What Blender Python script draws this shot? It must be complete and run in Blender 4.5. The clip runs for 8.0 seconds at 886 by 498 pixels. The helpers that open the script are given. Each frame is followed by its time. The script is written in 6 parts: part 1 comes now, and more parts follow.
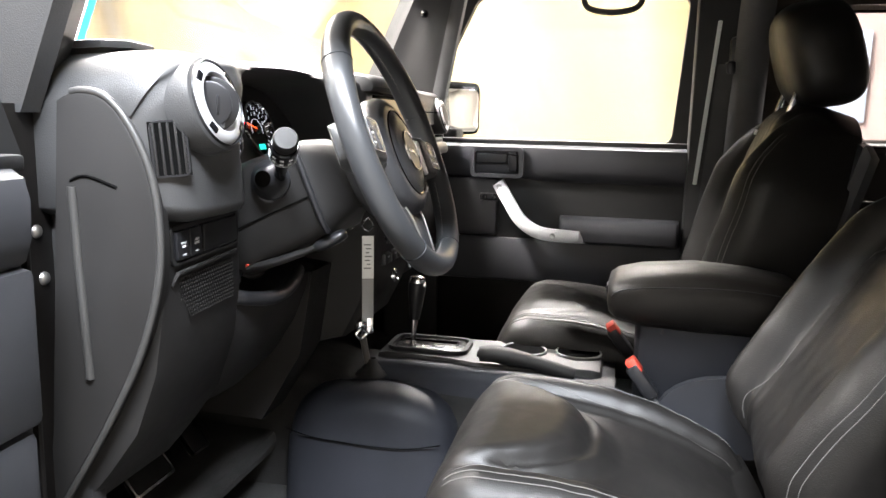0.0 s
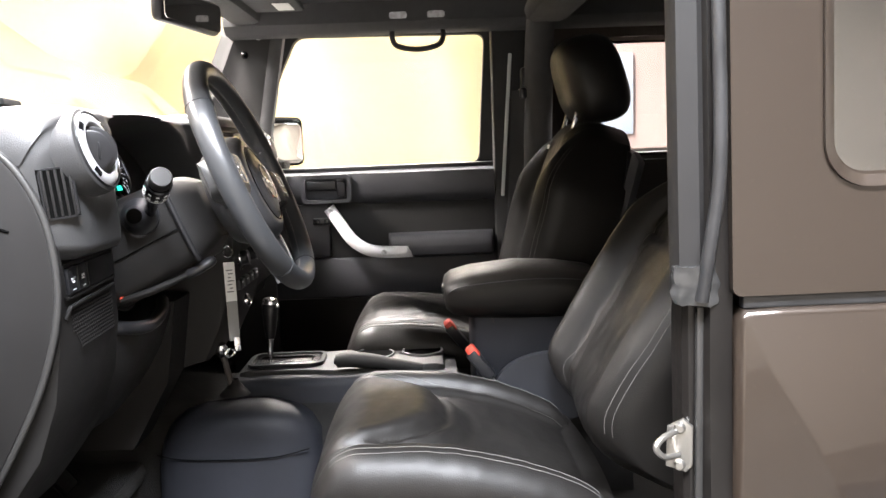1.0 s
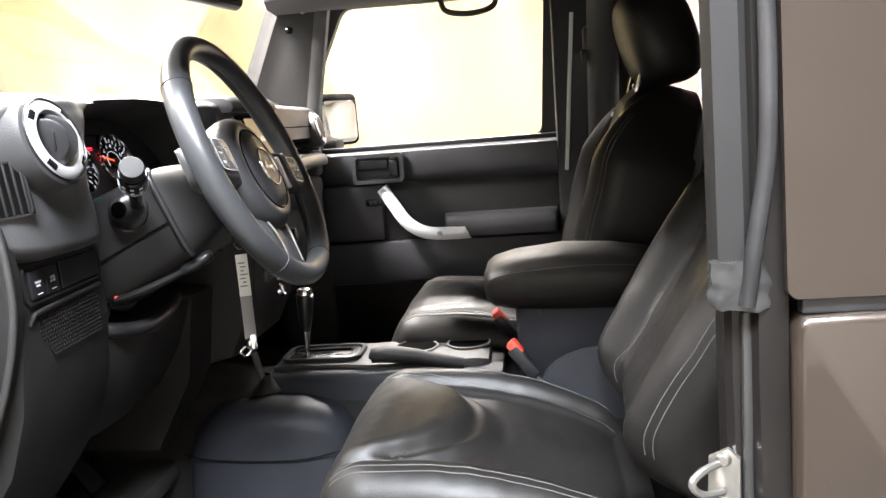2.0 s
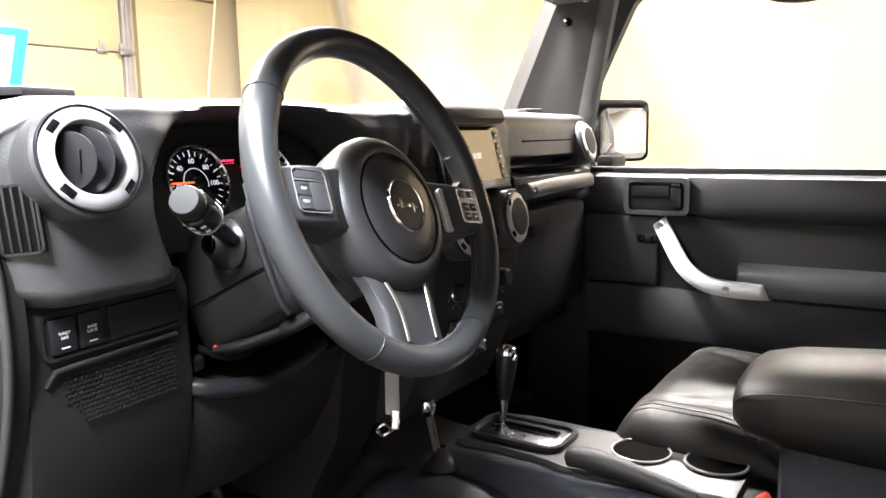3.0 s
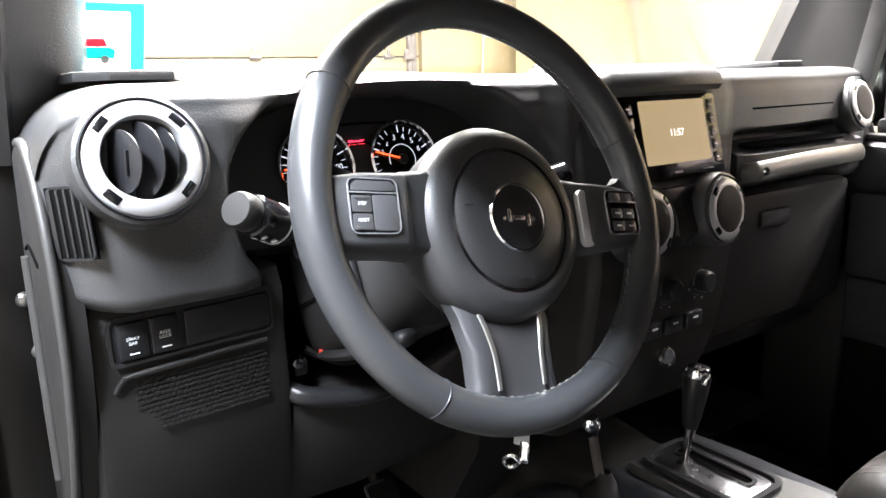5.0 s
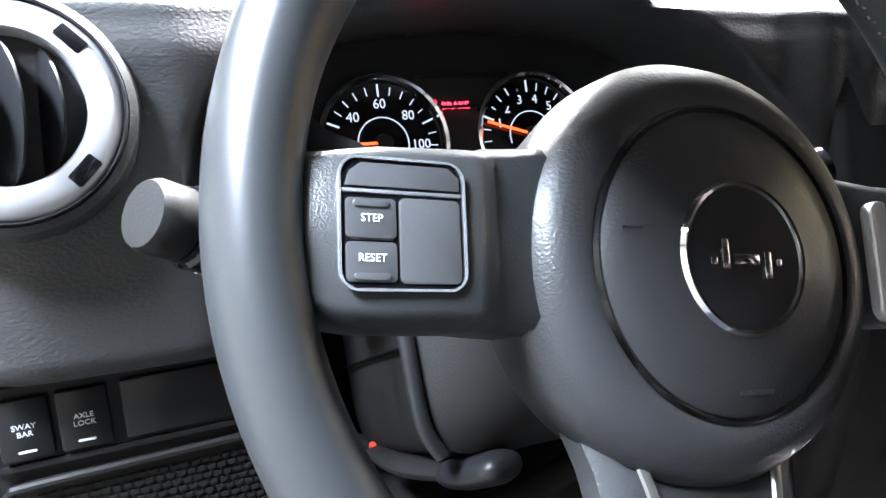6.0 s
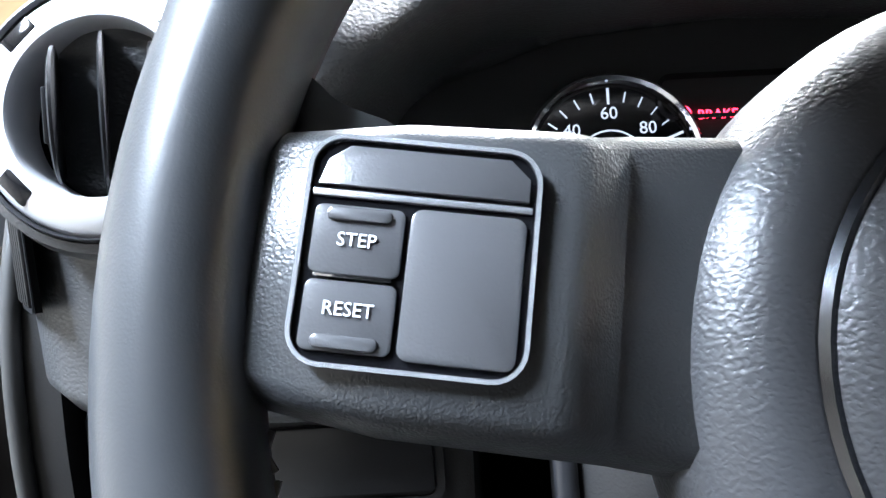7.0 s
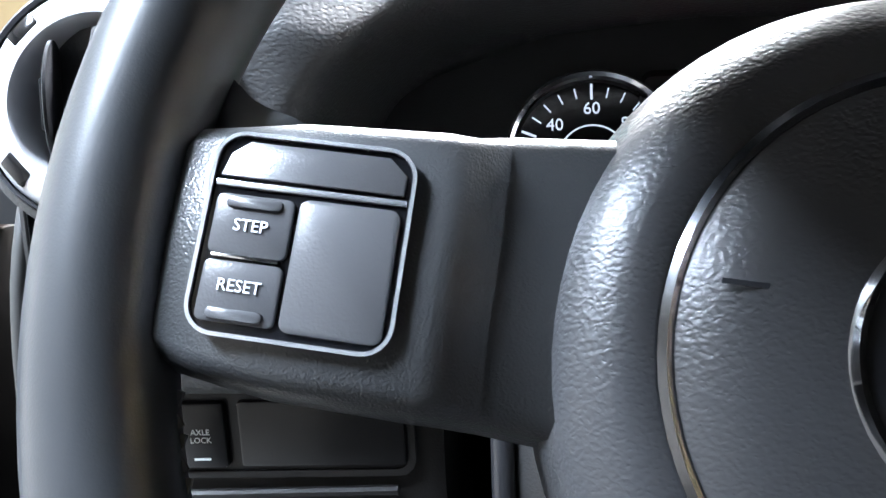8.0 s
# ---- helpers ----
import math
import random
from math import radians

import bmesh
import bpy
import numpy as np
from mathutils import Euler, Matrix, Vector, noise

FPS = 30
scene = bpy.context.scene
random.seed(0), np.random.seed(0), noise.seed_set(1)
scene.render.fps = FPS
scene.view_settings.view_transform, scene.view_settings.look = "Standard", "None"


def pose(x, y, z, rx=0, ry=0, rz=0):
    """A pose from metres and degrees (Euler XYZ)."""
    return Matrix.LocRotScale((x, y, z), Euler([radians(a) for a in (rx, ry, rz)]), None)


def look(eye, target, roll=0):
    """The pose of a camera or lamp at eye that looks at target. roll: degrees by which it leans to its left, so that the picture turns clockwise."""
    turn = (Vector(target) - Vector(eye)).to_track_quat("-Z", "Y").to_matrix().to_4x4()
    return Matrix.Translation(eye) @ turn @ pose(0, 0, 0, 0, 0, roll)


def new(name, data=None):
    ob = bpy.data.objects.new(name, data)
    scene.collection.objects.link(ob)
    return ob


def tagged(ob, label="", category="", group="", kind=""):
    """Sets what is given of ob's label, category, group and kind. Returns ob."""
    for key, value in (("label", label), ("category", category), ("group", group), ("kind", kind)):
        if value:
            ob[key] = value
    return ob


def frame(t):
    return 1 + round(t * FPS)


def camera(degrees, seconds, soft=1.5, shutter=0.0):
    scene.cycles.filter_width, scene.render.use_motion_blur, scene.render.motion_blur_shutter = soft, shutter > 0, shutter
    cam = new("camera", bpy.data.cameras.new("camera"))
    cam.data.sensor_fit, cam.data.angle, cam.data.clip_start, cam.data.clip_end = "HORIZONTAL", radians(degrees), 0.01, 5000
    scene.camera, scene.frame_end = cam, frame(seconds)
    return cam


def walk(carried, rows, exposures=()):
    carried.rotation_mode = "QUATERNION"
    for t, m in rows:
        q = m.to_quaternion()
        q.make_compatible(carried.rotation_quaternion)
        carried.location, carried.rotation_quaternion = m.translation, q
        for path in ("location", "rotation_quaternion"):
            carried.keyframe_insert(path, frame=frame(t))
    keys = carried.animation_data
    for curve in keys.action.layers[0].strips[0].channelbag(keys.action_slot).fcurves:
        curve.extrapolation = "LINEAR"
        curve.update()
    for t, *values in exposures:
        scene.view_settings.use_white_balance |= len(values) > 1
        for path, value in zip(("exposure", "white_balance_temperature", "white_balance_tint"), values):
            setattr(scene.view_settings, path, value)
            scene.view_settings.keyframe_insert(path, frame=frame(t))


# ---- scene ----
cam = camera(60.0, 8.0)
PATH = [
    (0, (0.209, -1.494, 1.304), (-0.233, 0.428, 0.968), 1.3),
    (0.5, (0.17, -1.652, 1.305), (0.136, 0.326, 1.009), -0.1),
    (1, (0.168, -1.687, 1.304), (0.204, 0.295, 1.036), -2.2),
    (1.2, (0.17, -1.679, 1.304), (0.201, 0.304, 1.043), -2.7),
    (2.3, (0.347, -1.392, 1.298), (-0.118, 0.524, 0.964), -3.8),
    (2.5, (0.364, -1.283, 1.297), (-0.289, 0.582, 0.988), -2.6),
    (3, (0.403, -1.071, 1.332), (-0.666, 0.595, 1.039), -1.0),
    (3.5, (0.456, -0.905, 1.385), (-1.01, 0.411, 1.043), -0.4),
    (4, (0.468, -0.852, 1.41), (-1.061, 0.361, 0.971), -0.2),
    (4.2, (0.457, -0.856, 1.404), (-1.064, 0.37, 0.977), -1.1),
    (5.3, (0.346, -0.767, 1.381), (-1.253, 0.339, 0.909), -0.6),
    (5.5, (0.266, -0.72, 1.373), (-1.355, 0.351, 0.899), -0.4),
    (6, (0.127, -0.59, 1.335), (-1.658, 0.176, 0.856), -0.8),
    (6.5, (0.059, -0.518, 1.301), (-1.893, -0.317, 0.912), -2.1),
    (7, (0.031, -0.489, 1.306), (-1.94, -0.567, 0.973), -2.7),
    (7.5, (0.04, -0.476, 1.309), (-1.924, -0.668, 0.983), -1.9),
    (8, (0.047, -0.452, 1.308), (-1.909, -0.654, 0.946), -1.8),
]
walk(cam, [(t, look(eye, target, roll)) for t, eye, target, roll in PATH], exposures=[(0.0, 1.8, 6500, 14), (1.0, 1.7, 6600, 16), (2.5, 1.85, 6500, 14), (4.0, 2.05, 6600, 18), (5.5, 2.1, 6100, 12), (6.5, 2.2, 5700, 11), (8.0, 2.05, 5700, 11)])

# ---- world and light ----
world = bpy.data.worlds.new("studio_world")
scene.world = world
world.use_nodes = True
world.node_tree.nodes["Background"].inputs[0].default_value = (0.9, 0.92, 1.0, 1)
world.node_tree.nodes["Background"].inputs[1].default_value = 0.05


def area_lamp(name, eye, target, sx, sy, watts, color):
    data = bpy.data.lights.new(name, "AREA")
    data.shape, data.size, data.size_y, data.energy, data.color = "RECTANGLE", sx, sy, watts, color
    ob = new(name, data)
    ob.matrix_world = look(eye, target)
    return ob


WARM, COOL = (1.0, 0.965, 0.90), (0.86, 0.94, 1.0)
# No lamp is in view: these ceiling lights are added to light the car
LAMPS = [
    ("added_ceiling_light", (-1.2, 0.75, 3.76), 0.9, 2.0, 1150, WARM),
    ("added_ceiling_light", (-3.1, -0.5, 3.76), 1.0, 1.6, 300, WARM),
    ("added_ceiling_light", (-3.2, 2.8, 3.76), 1.6, 0.5, 60, WARM),
    ("added_ceiling_light", (-0.1, 3.6, 3.76), 2.0, 0.4, 210, WARM),
    ("added_ceiling_light", (0.5, -2.4, 3.76), 1.6, 0.6, 260, COOL),
    ("added_ceiling_light", (-1.3, -2.5, 3.76), 1.6, 0.6, 80, COOL),
    ("added_ceiling_light", (4.4, 2.8, 3.76), 1.6, 0.5, 110, WARM),
]
for n, p, sx, sy, w, c in LAMPS:
    area_lamp("lamp", p, (p[0], p[1], 0), sx, sy, w, c)


# ---- materials ----
def nodes_of(m):
    m.use_nodes = True
    nt = m.node_tree
    return nt, nt.nodes["Principled BSDF"]


def mat(name, color, rough=0.5, metal=0.0, grain=0.0, depth=0.0, var=0.12, coat=0.0, patch=6.0, cells=True, spec=0.5, sheen=0.0, stretch=1.0):
    """A surface with stains and wear at a large scale and a pebbled or noisy grain at a small one."""
    m = bpy.data.materials.new(name)
    nt, b = nodes_of(m)
    L = nt.links.new
    tc = nt.nodes.new("ShaderNodeTexCoord")
    n1 = nt.nodes.new("ShaderNodeTexNoise")
    n1.inputs["Scale"].default_value, n1.inputs["Detail"].default_value = patch, 6
    L(tc.outputs["Object"], n1.inputs["Vector"])
    ramp = nt.nodes.new("ShaderNodeMapRange")
    ramp.inputs[1].default_value, ramp.inputs[2].default_value = 0.3, 0.7
    ramp.inputs[3].default_value, ramp.inputs[4].default_value = 1 - var, 1 + var
    L(n1.outputs["Fac"], ramp.inputs[0])
    mul = nt.nodes.new("ShaderNodeMixRGB")
    mul.blend_type, mul.inputs[0].default_value = "MULTIPLY", 1.0
    mul.inputs[1].default_value = (*color, 1)
    L(ramp.outputs[0], mul.inputs[2])
    L(mul.outputs[0], b.inputs["Base Color"])
    n2 = nt.nodes.new("ShaderNodeTexNoise")
    n2.inputs["Scale"].default_value, n2.inputs["Detail"].default_value = patch * 9, 4
    L(tc.outputs["Object"], n2.inputs["Vector"])
    rr = nt.nodes.new("ShaderNodeMapRange")
    rr.inputs[3].default_value, rr.inputs[4].default_value = max(0.02, rough * (1 - var)), min(1, rough * (1 + var))
    L(n2.outputs["Fac"], rr.inputs[0])
    L(rr.outputs[0], b.inputs["Roughness"])
    b.inputs["Metallic"].default_value = metal
    b.inputs["Specular IOR Level"].default_value = spec
    b.inputs["Coat Weight"].default_value = coat
    b.inputs["Coat Roughness"].default_value = 0.04
    b.inputs["Sheen Weight"].default_value = sheen
    if grain:
        g = nt.nodes.new("ShaderNodeTexVoronoi" if cells else "ShaderNodeTexNoise")
        g.inputs["Scale"].default_value = grain
        if cells:
            g.feature = "SMOOTH_F1"
        warp = nt.nodes.new("ShaderNodeTexNoise")
        warp.inputs["Scale"].default_value = grain * 0.45
        sq = nt.nodes.new("ShaderNodeVectorMath")
        sq.operation = "MULTIPLY"
        sq.inputs[1].default_value = (1.0, stretch, 1.0)
        L(tc.outputs["Object"], sq.inputs[0])
        L(sq.outputs[0], warp.inputs["Vector"])
        add = nt.nodes.new("ShaderNodeVectorMath")
        add.operation = "MULTIPLY_ADD"
        add.inputs[1].default_value = (1.6 / grain,) * 3
        L(warp.outputs["Color"], add.inputs[0])
        L(sq.outputs[0], add.inputs[2])
        L(add.outputs[0], g.inputs["Vector"])
        bp = nt.nodes.new("ShaderNodeBump")
        bp.inputs["Strength"].default_value, bp.inputs["Distance"].default_value = 1.0, depth
        L(g.outputs[0], bp.inputs["Height"])
        L(bp.outputs[0], b.inputs["Normal"])
    return m


def glow(name, color, strength):
    m = bpy.data.materials.new(name)
    nt, b = nodes_of(m)
    b.inputs["Base Color"].default_value = (*[c * 0.4 for c in color], 1)
    b.inputs["Emission Color"].default_value = (*color, 1)
    b.inputs["Emission Strength"].default_value = strength
    return m


def glass(name, tint, gloss=0.03):
    m = bpy.data.materials.new(name)
    nt, b = nodes_of(m)
    nt.nodes.remove(b)
    tr, gl, mx, fr, pw, sc = (nt.nodes.new("ShaderNode" + k) for k in ("BsdfTransparent", "BsdfGlossy", "MixShader", "LayerWeight", "Math", "Math"))
    tr.inputs[0].default_value = (*tint, 1)
    gl.inputs["Roughness"].default_value = 0.01
    fr.inputs[0].default_value = 0.5
    pw.operation, pw.inputs[1].default_value = "POWER", 4.0
    sc.operation, sc.inputs[1].default_value, sc.inputs[2].default_value = "MULTIPLY_ADD", 0.55, gloss
    nt.links.new(fr.outputs["Facing"], pw.inputs[0])
    nt.links.new(pw.outputs[0], sc.inputs[0])
    nt.links.new(sc.outputs[0], mx.inputs[0])
    nt.links.new(tr.outputs[0], mx.inputs[1])
    nt.links.new(gl.outputs[0], mx.inputs[2])
    nt.links.new(mx.outputs[0], nt.nodes["Material Output"].inputs[0])
    return m


DASH = mat("dash_plastic", (0.040, 0.040, 0.041), 0.42, grain=700, depth=0.00030, stretch=0.6)
HUBP = mat("hub_plastic", (0.036, 0.036, 0.038), 0.37, grain=950, depth=0.00018, spec=0.55, stretch=0.7)
SPOKEP = mat("spoke_plastic", (0.046, 0.047, 0.049), 0.33, grain=1400, depth=0.00016, spec=0.6)
LOWER = mat("lower_plastic", (0.0178, 0.0170, 0.0168), 0.5, grain=1000, depth=0.0001, spec=0.22)
TRIM = mat("trim_plastic", (0.026, 0.026, 0.0265), 0.55, grain=1000, depth=0.0001, spec=0.22)
CONSOLE = mat("console_plastic", (0.0155, 0.0165, 0.0205), 0.55, grain=1000, depth=0.0001, spec=0.2)
DOORTRIM = mat("door_plastic", (0.040, 0.041, 0.046), 0.48, grain=1000, depth=0.0001, spec=0.4)
SMOOTH = mat("smooth_plastic", (0.014, 0.014, 0.0155), 0.30, grain=1500, depth=0.00004, spec=0.35)
KEYPL = mat("key_plastic", (0.060, 0.060, 0.063), 0.25, grain=1500, depth=0.00004)
PIANO = mat("gloss_black", (0.006, 0.006, 0.007), 0.12, var=0.2)
# Near-black, no gloss: shade of recesses as colour; also seams and mirror housing
SHADEBLACK = mat("shade_black", (0.004, 0.004, 0.004), 0.9, spec=0.0)
RIMLEA = mat("rim_leather", (0.035, 0.0365, 0.039), 0.35, grain=1600, depth=0.00003, spec=0.55)
LEATHER = mat("seat_leather", (0.0098, 0.0090, 0.0084), 0.44, grain=600, depth=0.00022, var=0.2, spec=0.27)
SEATSIDE = mat("seat_vinyl", (0.020, 0.021, 0.025), 0.46, grain=700, depth=0.00016)
THREAD = mat("stitch_thread", (0.17, 0.165, 0.155), 0.8)
SEWING = mat("seat_thread", (0.085, 0.082, 0.078), 0.85)
SILVER = mat("satin_silver", (0.64, 0.64, 0.66), 0.34, metal=0.45, grain=2600, depth=0.00003, cells=False, var=0.06)
HANDLE = mat("silver_handle", (0.80, 0.80, 0.82), 0.34, metal=0.3, var=0.05)
SILVERP = mat("silver_paint", (0.52, 0.52, 0.53), 0.38, metal=0.55, var=0.05)
CHROME = mat("chrome", (0.82, 0.82, 0.84), 0.08, metal=1.0, var=0.25)
BRIGHT = mat("bright_trim", (0.70, 0.71, 0.74), 0.18, metal=0.75, var=0.2, patch=60)
DKCHROME = mat("dark_chrome", (0.13, 0.135, 0.145), 0.16, metal=1.0, var=0.2, patch=60)
STEEL = mat("galvanised_steel", (0.40, 0.39, 0.37), 0.34, metal=0.9, grain=300, depth=0.0002, cells=False, var=0.2)
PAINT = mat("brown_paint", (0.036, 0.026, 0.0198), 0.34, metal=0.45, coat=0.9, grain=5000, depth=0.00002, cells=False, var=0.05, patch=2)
# The body's brown made several times darker, for jambs, sills and door edges
JAMB = mat("dark_body_brown", (0.008, 0.007, 0.0065), 0.40, metal=0.0, spec=0.3, coat=0.15, var=0.2, patch=9)
RUBBER = mat("rubber_seal", (0.020, 0.020, 0.021), 0.38, var=0.25, patch=20)
GREYSEAL = mat("grey_seal", (0.022, 0.0215, 0.021), 0.32, var=0.15, patch=20)
STRIPM = mat("grey_strip", (0.038, 0.037, 0.036), 0.45, var=0.1, patch=20)
CARPET = mat("carpet", (0.020, 0.0195, 0.019), 0.95, spec=0.05, grain=450, depth=0.002, cells=False, var=0.3, patch=14, sheen=0.05)
HEADLINER = mat("headliner", (0.05, 0.05, 0.051), 0.9, grain=700, depth=0.0005, cells=False)
BELT = mat("belt_webbing", (0.025, 0.026, 0.028), 0.75, grain=900, depth=0.0006, cells=False)
REDPL = mat("buckle_red", (0.62, 0.06, 0.035), 0.4)
WHITEPL = mat("label_white", (0.78, 0.78, 0.76), 0.5)
PRINT = mat("printed_white", (0.72, 0.74, 0.76), 0.5)
LENS = mat("lens_clear", (0.55, 0.56, 0.58), 0.15, var=0.3, patch=60)
TYRE = mat("tyre_rubber", (0.02, 0.02, 0.02), 0.8, grain=150, depth=0.001)
# Floor and wall greys are set dark to cut light bounced into the car
CONCRETE = mat("concrete", (0.075, 0.07, 0.062), 0.55, grain=60, depth=0.001, cells=False, var=0.2, patch=1.2)
WALLP = mat("wall_paint", (0.24, 0.225, 0.20), 0.8, grain=120, depth=0.0008, cells=False, var=0.06, patch=1)
PINKW = mat("pink_wall", (0.47, 0.375, 0.36), 0.8, grain=120, depth=0.0008, cells=False, var=0.06, patch=1)
BLUEP = mat("blue_panel", (0.42, 0.52, 0.66), 0.6, var=0.1, patch=2)
SILVERW = mat("grey_wainscot", (0.60, 0.64, 0.64), 0.5, var=0.1, patch=2)
CEILP = mat("ceiling_paint", (0.70, 0.69, 0.66), 0.9, var=0.05)
DOORP = mat("garage_door_paint", (0.165, 0.128, 0.066), 0.55, grain=90, depth=0.0008, cells=False, var=0.07, patch=1.5)
DARKST = mat("dark_steel", (0.10, 0.09, 0.085), 0.5, metal=0.5, var=0.3)
WOODB = mat("brown_board", (0.16, 0.09, 0.05), 0.6, grain=40, depth=0.001, cells=False, var=0.3, patch=4)
CLOTH = mat("backdrop_cloth", (0.285, 0.224, 0.118), 0.95, grain=350, depth=0.0008, cells=False, var=0.05, patch=1.2, sheen=0.2)


def translucent(name, color):
    """Paper that lets light through."""
    m = bpy.data.materials.new(name)
    nt, b = nodes_of(m)
    b.inputs["Base Color"].default_value = (*color, 1)
    b.inputs["Roughness"].default_value = 0.5
    tl, mx = nt.nodes.new("ShaderNodeBsdfTranslucent"), nt.nodes.new("ShaderNodeMixShader")
    tl.inputs[0].default_value = (*color, 1)
    mx.inputs[0].default_value = 0.7
    nt.links.new(b.outputs[0], mx.inputs[1])
    nt.links.new(tl.outputs[0], mx.inputs[2])
    nt.links.new(mx.outputs[0], nt.nodes["Material Output"].inputs[0])
    return m


PAPER = translucent("sticker_paper", (0.86, 0.88, 0.88))
CYAN = translucent("cyan_print", (0.05, 0.66, 0.76))
TEALP = translucent("teal_print", (0.03, 0.50, 0.42))
CORAL = translucent("red_print", (0.70, 0.07, 0.10))
GREYPL = mat("grey_plastic", (0.22, 0.22, 0.22), 0.42, var=0.08)
NEEDLE = glow("needle_orange", (1.0, 0.10, 0.02), 0.8)
REDGLOW = glow("warning_red", (1.0, 0.02, 0.05), 3.0)
GREENGLOW = glow("display_teal", (0.0, 0.75, 0.45), 0.8)
DIALW = glow("dial_white", (0.85, 0.9, 1.0), 0.22)
SCREEN = glow("screen_tan", (0.36, 0.27, 0.14), 0.28)
DIGITS = glow("screen_digits", (1.0, 0.95, 0.85), 0.5)
TUBE = glow("lamp_diffuser", (1.0, 0.97, 0.9), 4.0)
CLEAR = glass("clear_glass", (0.97, 0.98, 0.97))
SMOKED = glass("smoked_glass", (0.62, 0.61, 0.60), 0.03)
TINTED = glass("tinted_glass", (0.20, 0.195, 0.19), 0.40)
MIRROR = mat("mirror_glass", (0.9, 0.9, 0.9), 0.02, metal=1.0, var=0.01)


# ---- mesh helpers ----
def thing(name, base, label, category, group="", kind=""):
    ob = new(name)
    ob.location = base
    ob.empty_display_size = 0.05
    return tagged(ob, label, category, group, kind)


def part(name, bm, material, parent=None, label="", sharp=38.0):
    """Links a bmesh, built in world metres, as one mesh object under a thing or a part."""
    bmesh.ops.recalc_face_normals(bm, faces=bm.faces)
    for f in bm.faces:
        f.smooth = True
    lim = radians(sharp)
    for e in bm.edges:
        if len(e.link_faces) == 2 and e.calc_face_angle(0) > lim:
            e.smooth = False
    me = bpy.data.meshes.new(name)
    bm.to_mesh(me)
    bm.free()
    me.materials.append(material)
    ob = new(name, me)
    if parent is not None:
        ob.parent = parent
        if parent.type == "EMPTY":
            ob.matrix_parent_inverse = Matrix.Translation(parent.location).inverted()
    if label:
        ob["label"] = label
    return ob


def structure(name, bm, material, label, category):
    return tagged(part(name, bm, material), label, category, kind="structure")


def B():
    return bmesh.new()


def box(bm, c, s, r=0.0, m=None, seg=2):
    """A box of size s round c, with edges rounded by r, moved by m."""
    g = bmesh.ops.create_cube(bm, size=1.0)
    vs = g["verts"]
    for v in vs:
        v.co = Vector((v.co.x * s[0], v.co.y * s[1], v.co.z * s[2]))
    if r > 0:
        es = list({e for v in vs for e in v.link_edges})
        out = bmesh.ops.bevel(bm, geom=es, offset=min(r, min(s) * 0.49), segments=seg, affect="EDGES", profile=0.5)
        vs = list({v for f in out["faces"] for v in f.verts} | {v for v in vs if v.is_valid})
    t = Matrix.Translation(c) if m is None else m @ Matrix.Translation(c)
    for v in vs:
        v.co = t @ v.co
    return bm


def loft(bm, rings, closed=True, caps=True):
    """Skins rings of points, each with as many points as the others."""
    rows = [[bm.verts.new(p) for p in r] for r in rings]
    n = len(rows[0])
    for a, b in zip(rows, rows[1:]):
        for i in range(n if closed else n - 1):
            j = (i + 1) % n
            bm.faces.new((a[i], a[j], b[j], b[i]))
    if caps and closed:
        bm.faces.new(rows[0])
        bm.faces.new(rows[-1])
    return bm


def lathe(bm, profile, n=48, m=None, arc=None):
    """Turns a profile of (radius, height) round the z axis of m."""
    m = m or Matrix()
    a0, a1 = arc or (0, 2 * math.pi)
    full = arc is None
    k = n if full else n + 1
    rings = []
    for i in range(k):
        a = a0 + (a1 - a0) * i / n
        rings.append([m @ Vector((r * math.cos(a), r * math.sin(a), h)) for r, h in profile])
    rows = [[bm.verts.new(p) for p in r] for r in rings]
    for i in range(n):
        a, b = rows[i], rows[(i + 1) % k]
        for j in range(len(profile) - 1):
            bm.faces.new((a[j], a[j + 1], b[j + 1], b[j]))
    bmesh.ops.remove_doubles(bm, verts=bm.verts, dist=1e-6)
    return bm


def smoothed(pts, n=6, closed=False):
    """A smooth line through points."""
    P = [Vector(p) for p in pts]
    out = []
    m = len(P)
    for i in range(m if closed else m - 1):
        a, b, c, d = (P[(i + k) % m] if closed else P[max(0, min(m - 1, i + k))] for k in (-1, 0, 1, 2))
        for j in range(n):
            t = j / n
            out.append(0.5 * (2 * b + (c - a) * t + (2 * a - 5 * b + 4 * c - d) * t * t + (3 * b - a - 3 * c + d) * t ** 3))
    if not closed:
        out.append(P[-1])
    return out


def tube(bm, pts, r, n=8, closed=False, flat=1.0, up=(0, 0, 1), taper=None):
    """A round or flattened rod along points."""
    P = [Vector(p) for p in pts]
    rings = []
    for i, p in enumerate(P):
        a = P[i - 1] if (i or closed) else p
        b = P[(i + 1) % len(P)] if (i + 1 < len(P) or closed) else p
        d = (b - a).normalized()
        if i == 0:
            s = d.cross(Vector(up))
            if s.length < 1e-4:
                s = d.cross(Vector((1, 0.1, 0)))
        else:
            s = s - d * s.dot(d)
        s.normalize()
        w = s.cross(d)
        rr = r if taper is None else r * taper(i / max(1, len(P) - 1))
        rings.append([p + rr * (math.cos(q) * s + flat * math.sin(q) * w) for q in (2 * math.pi * k / n for k in range(n))])
    if closed:
        rings.append(rings[0])
        loft(bm, rings, caps=False)
        bmesh.ops.remove_doubles(bm, verts=bm.verts, dist=1e-7)
        return bm
    return loft(bm, rings)


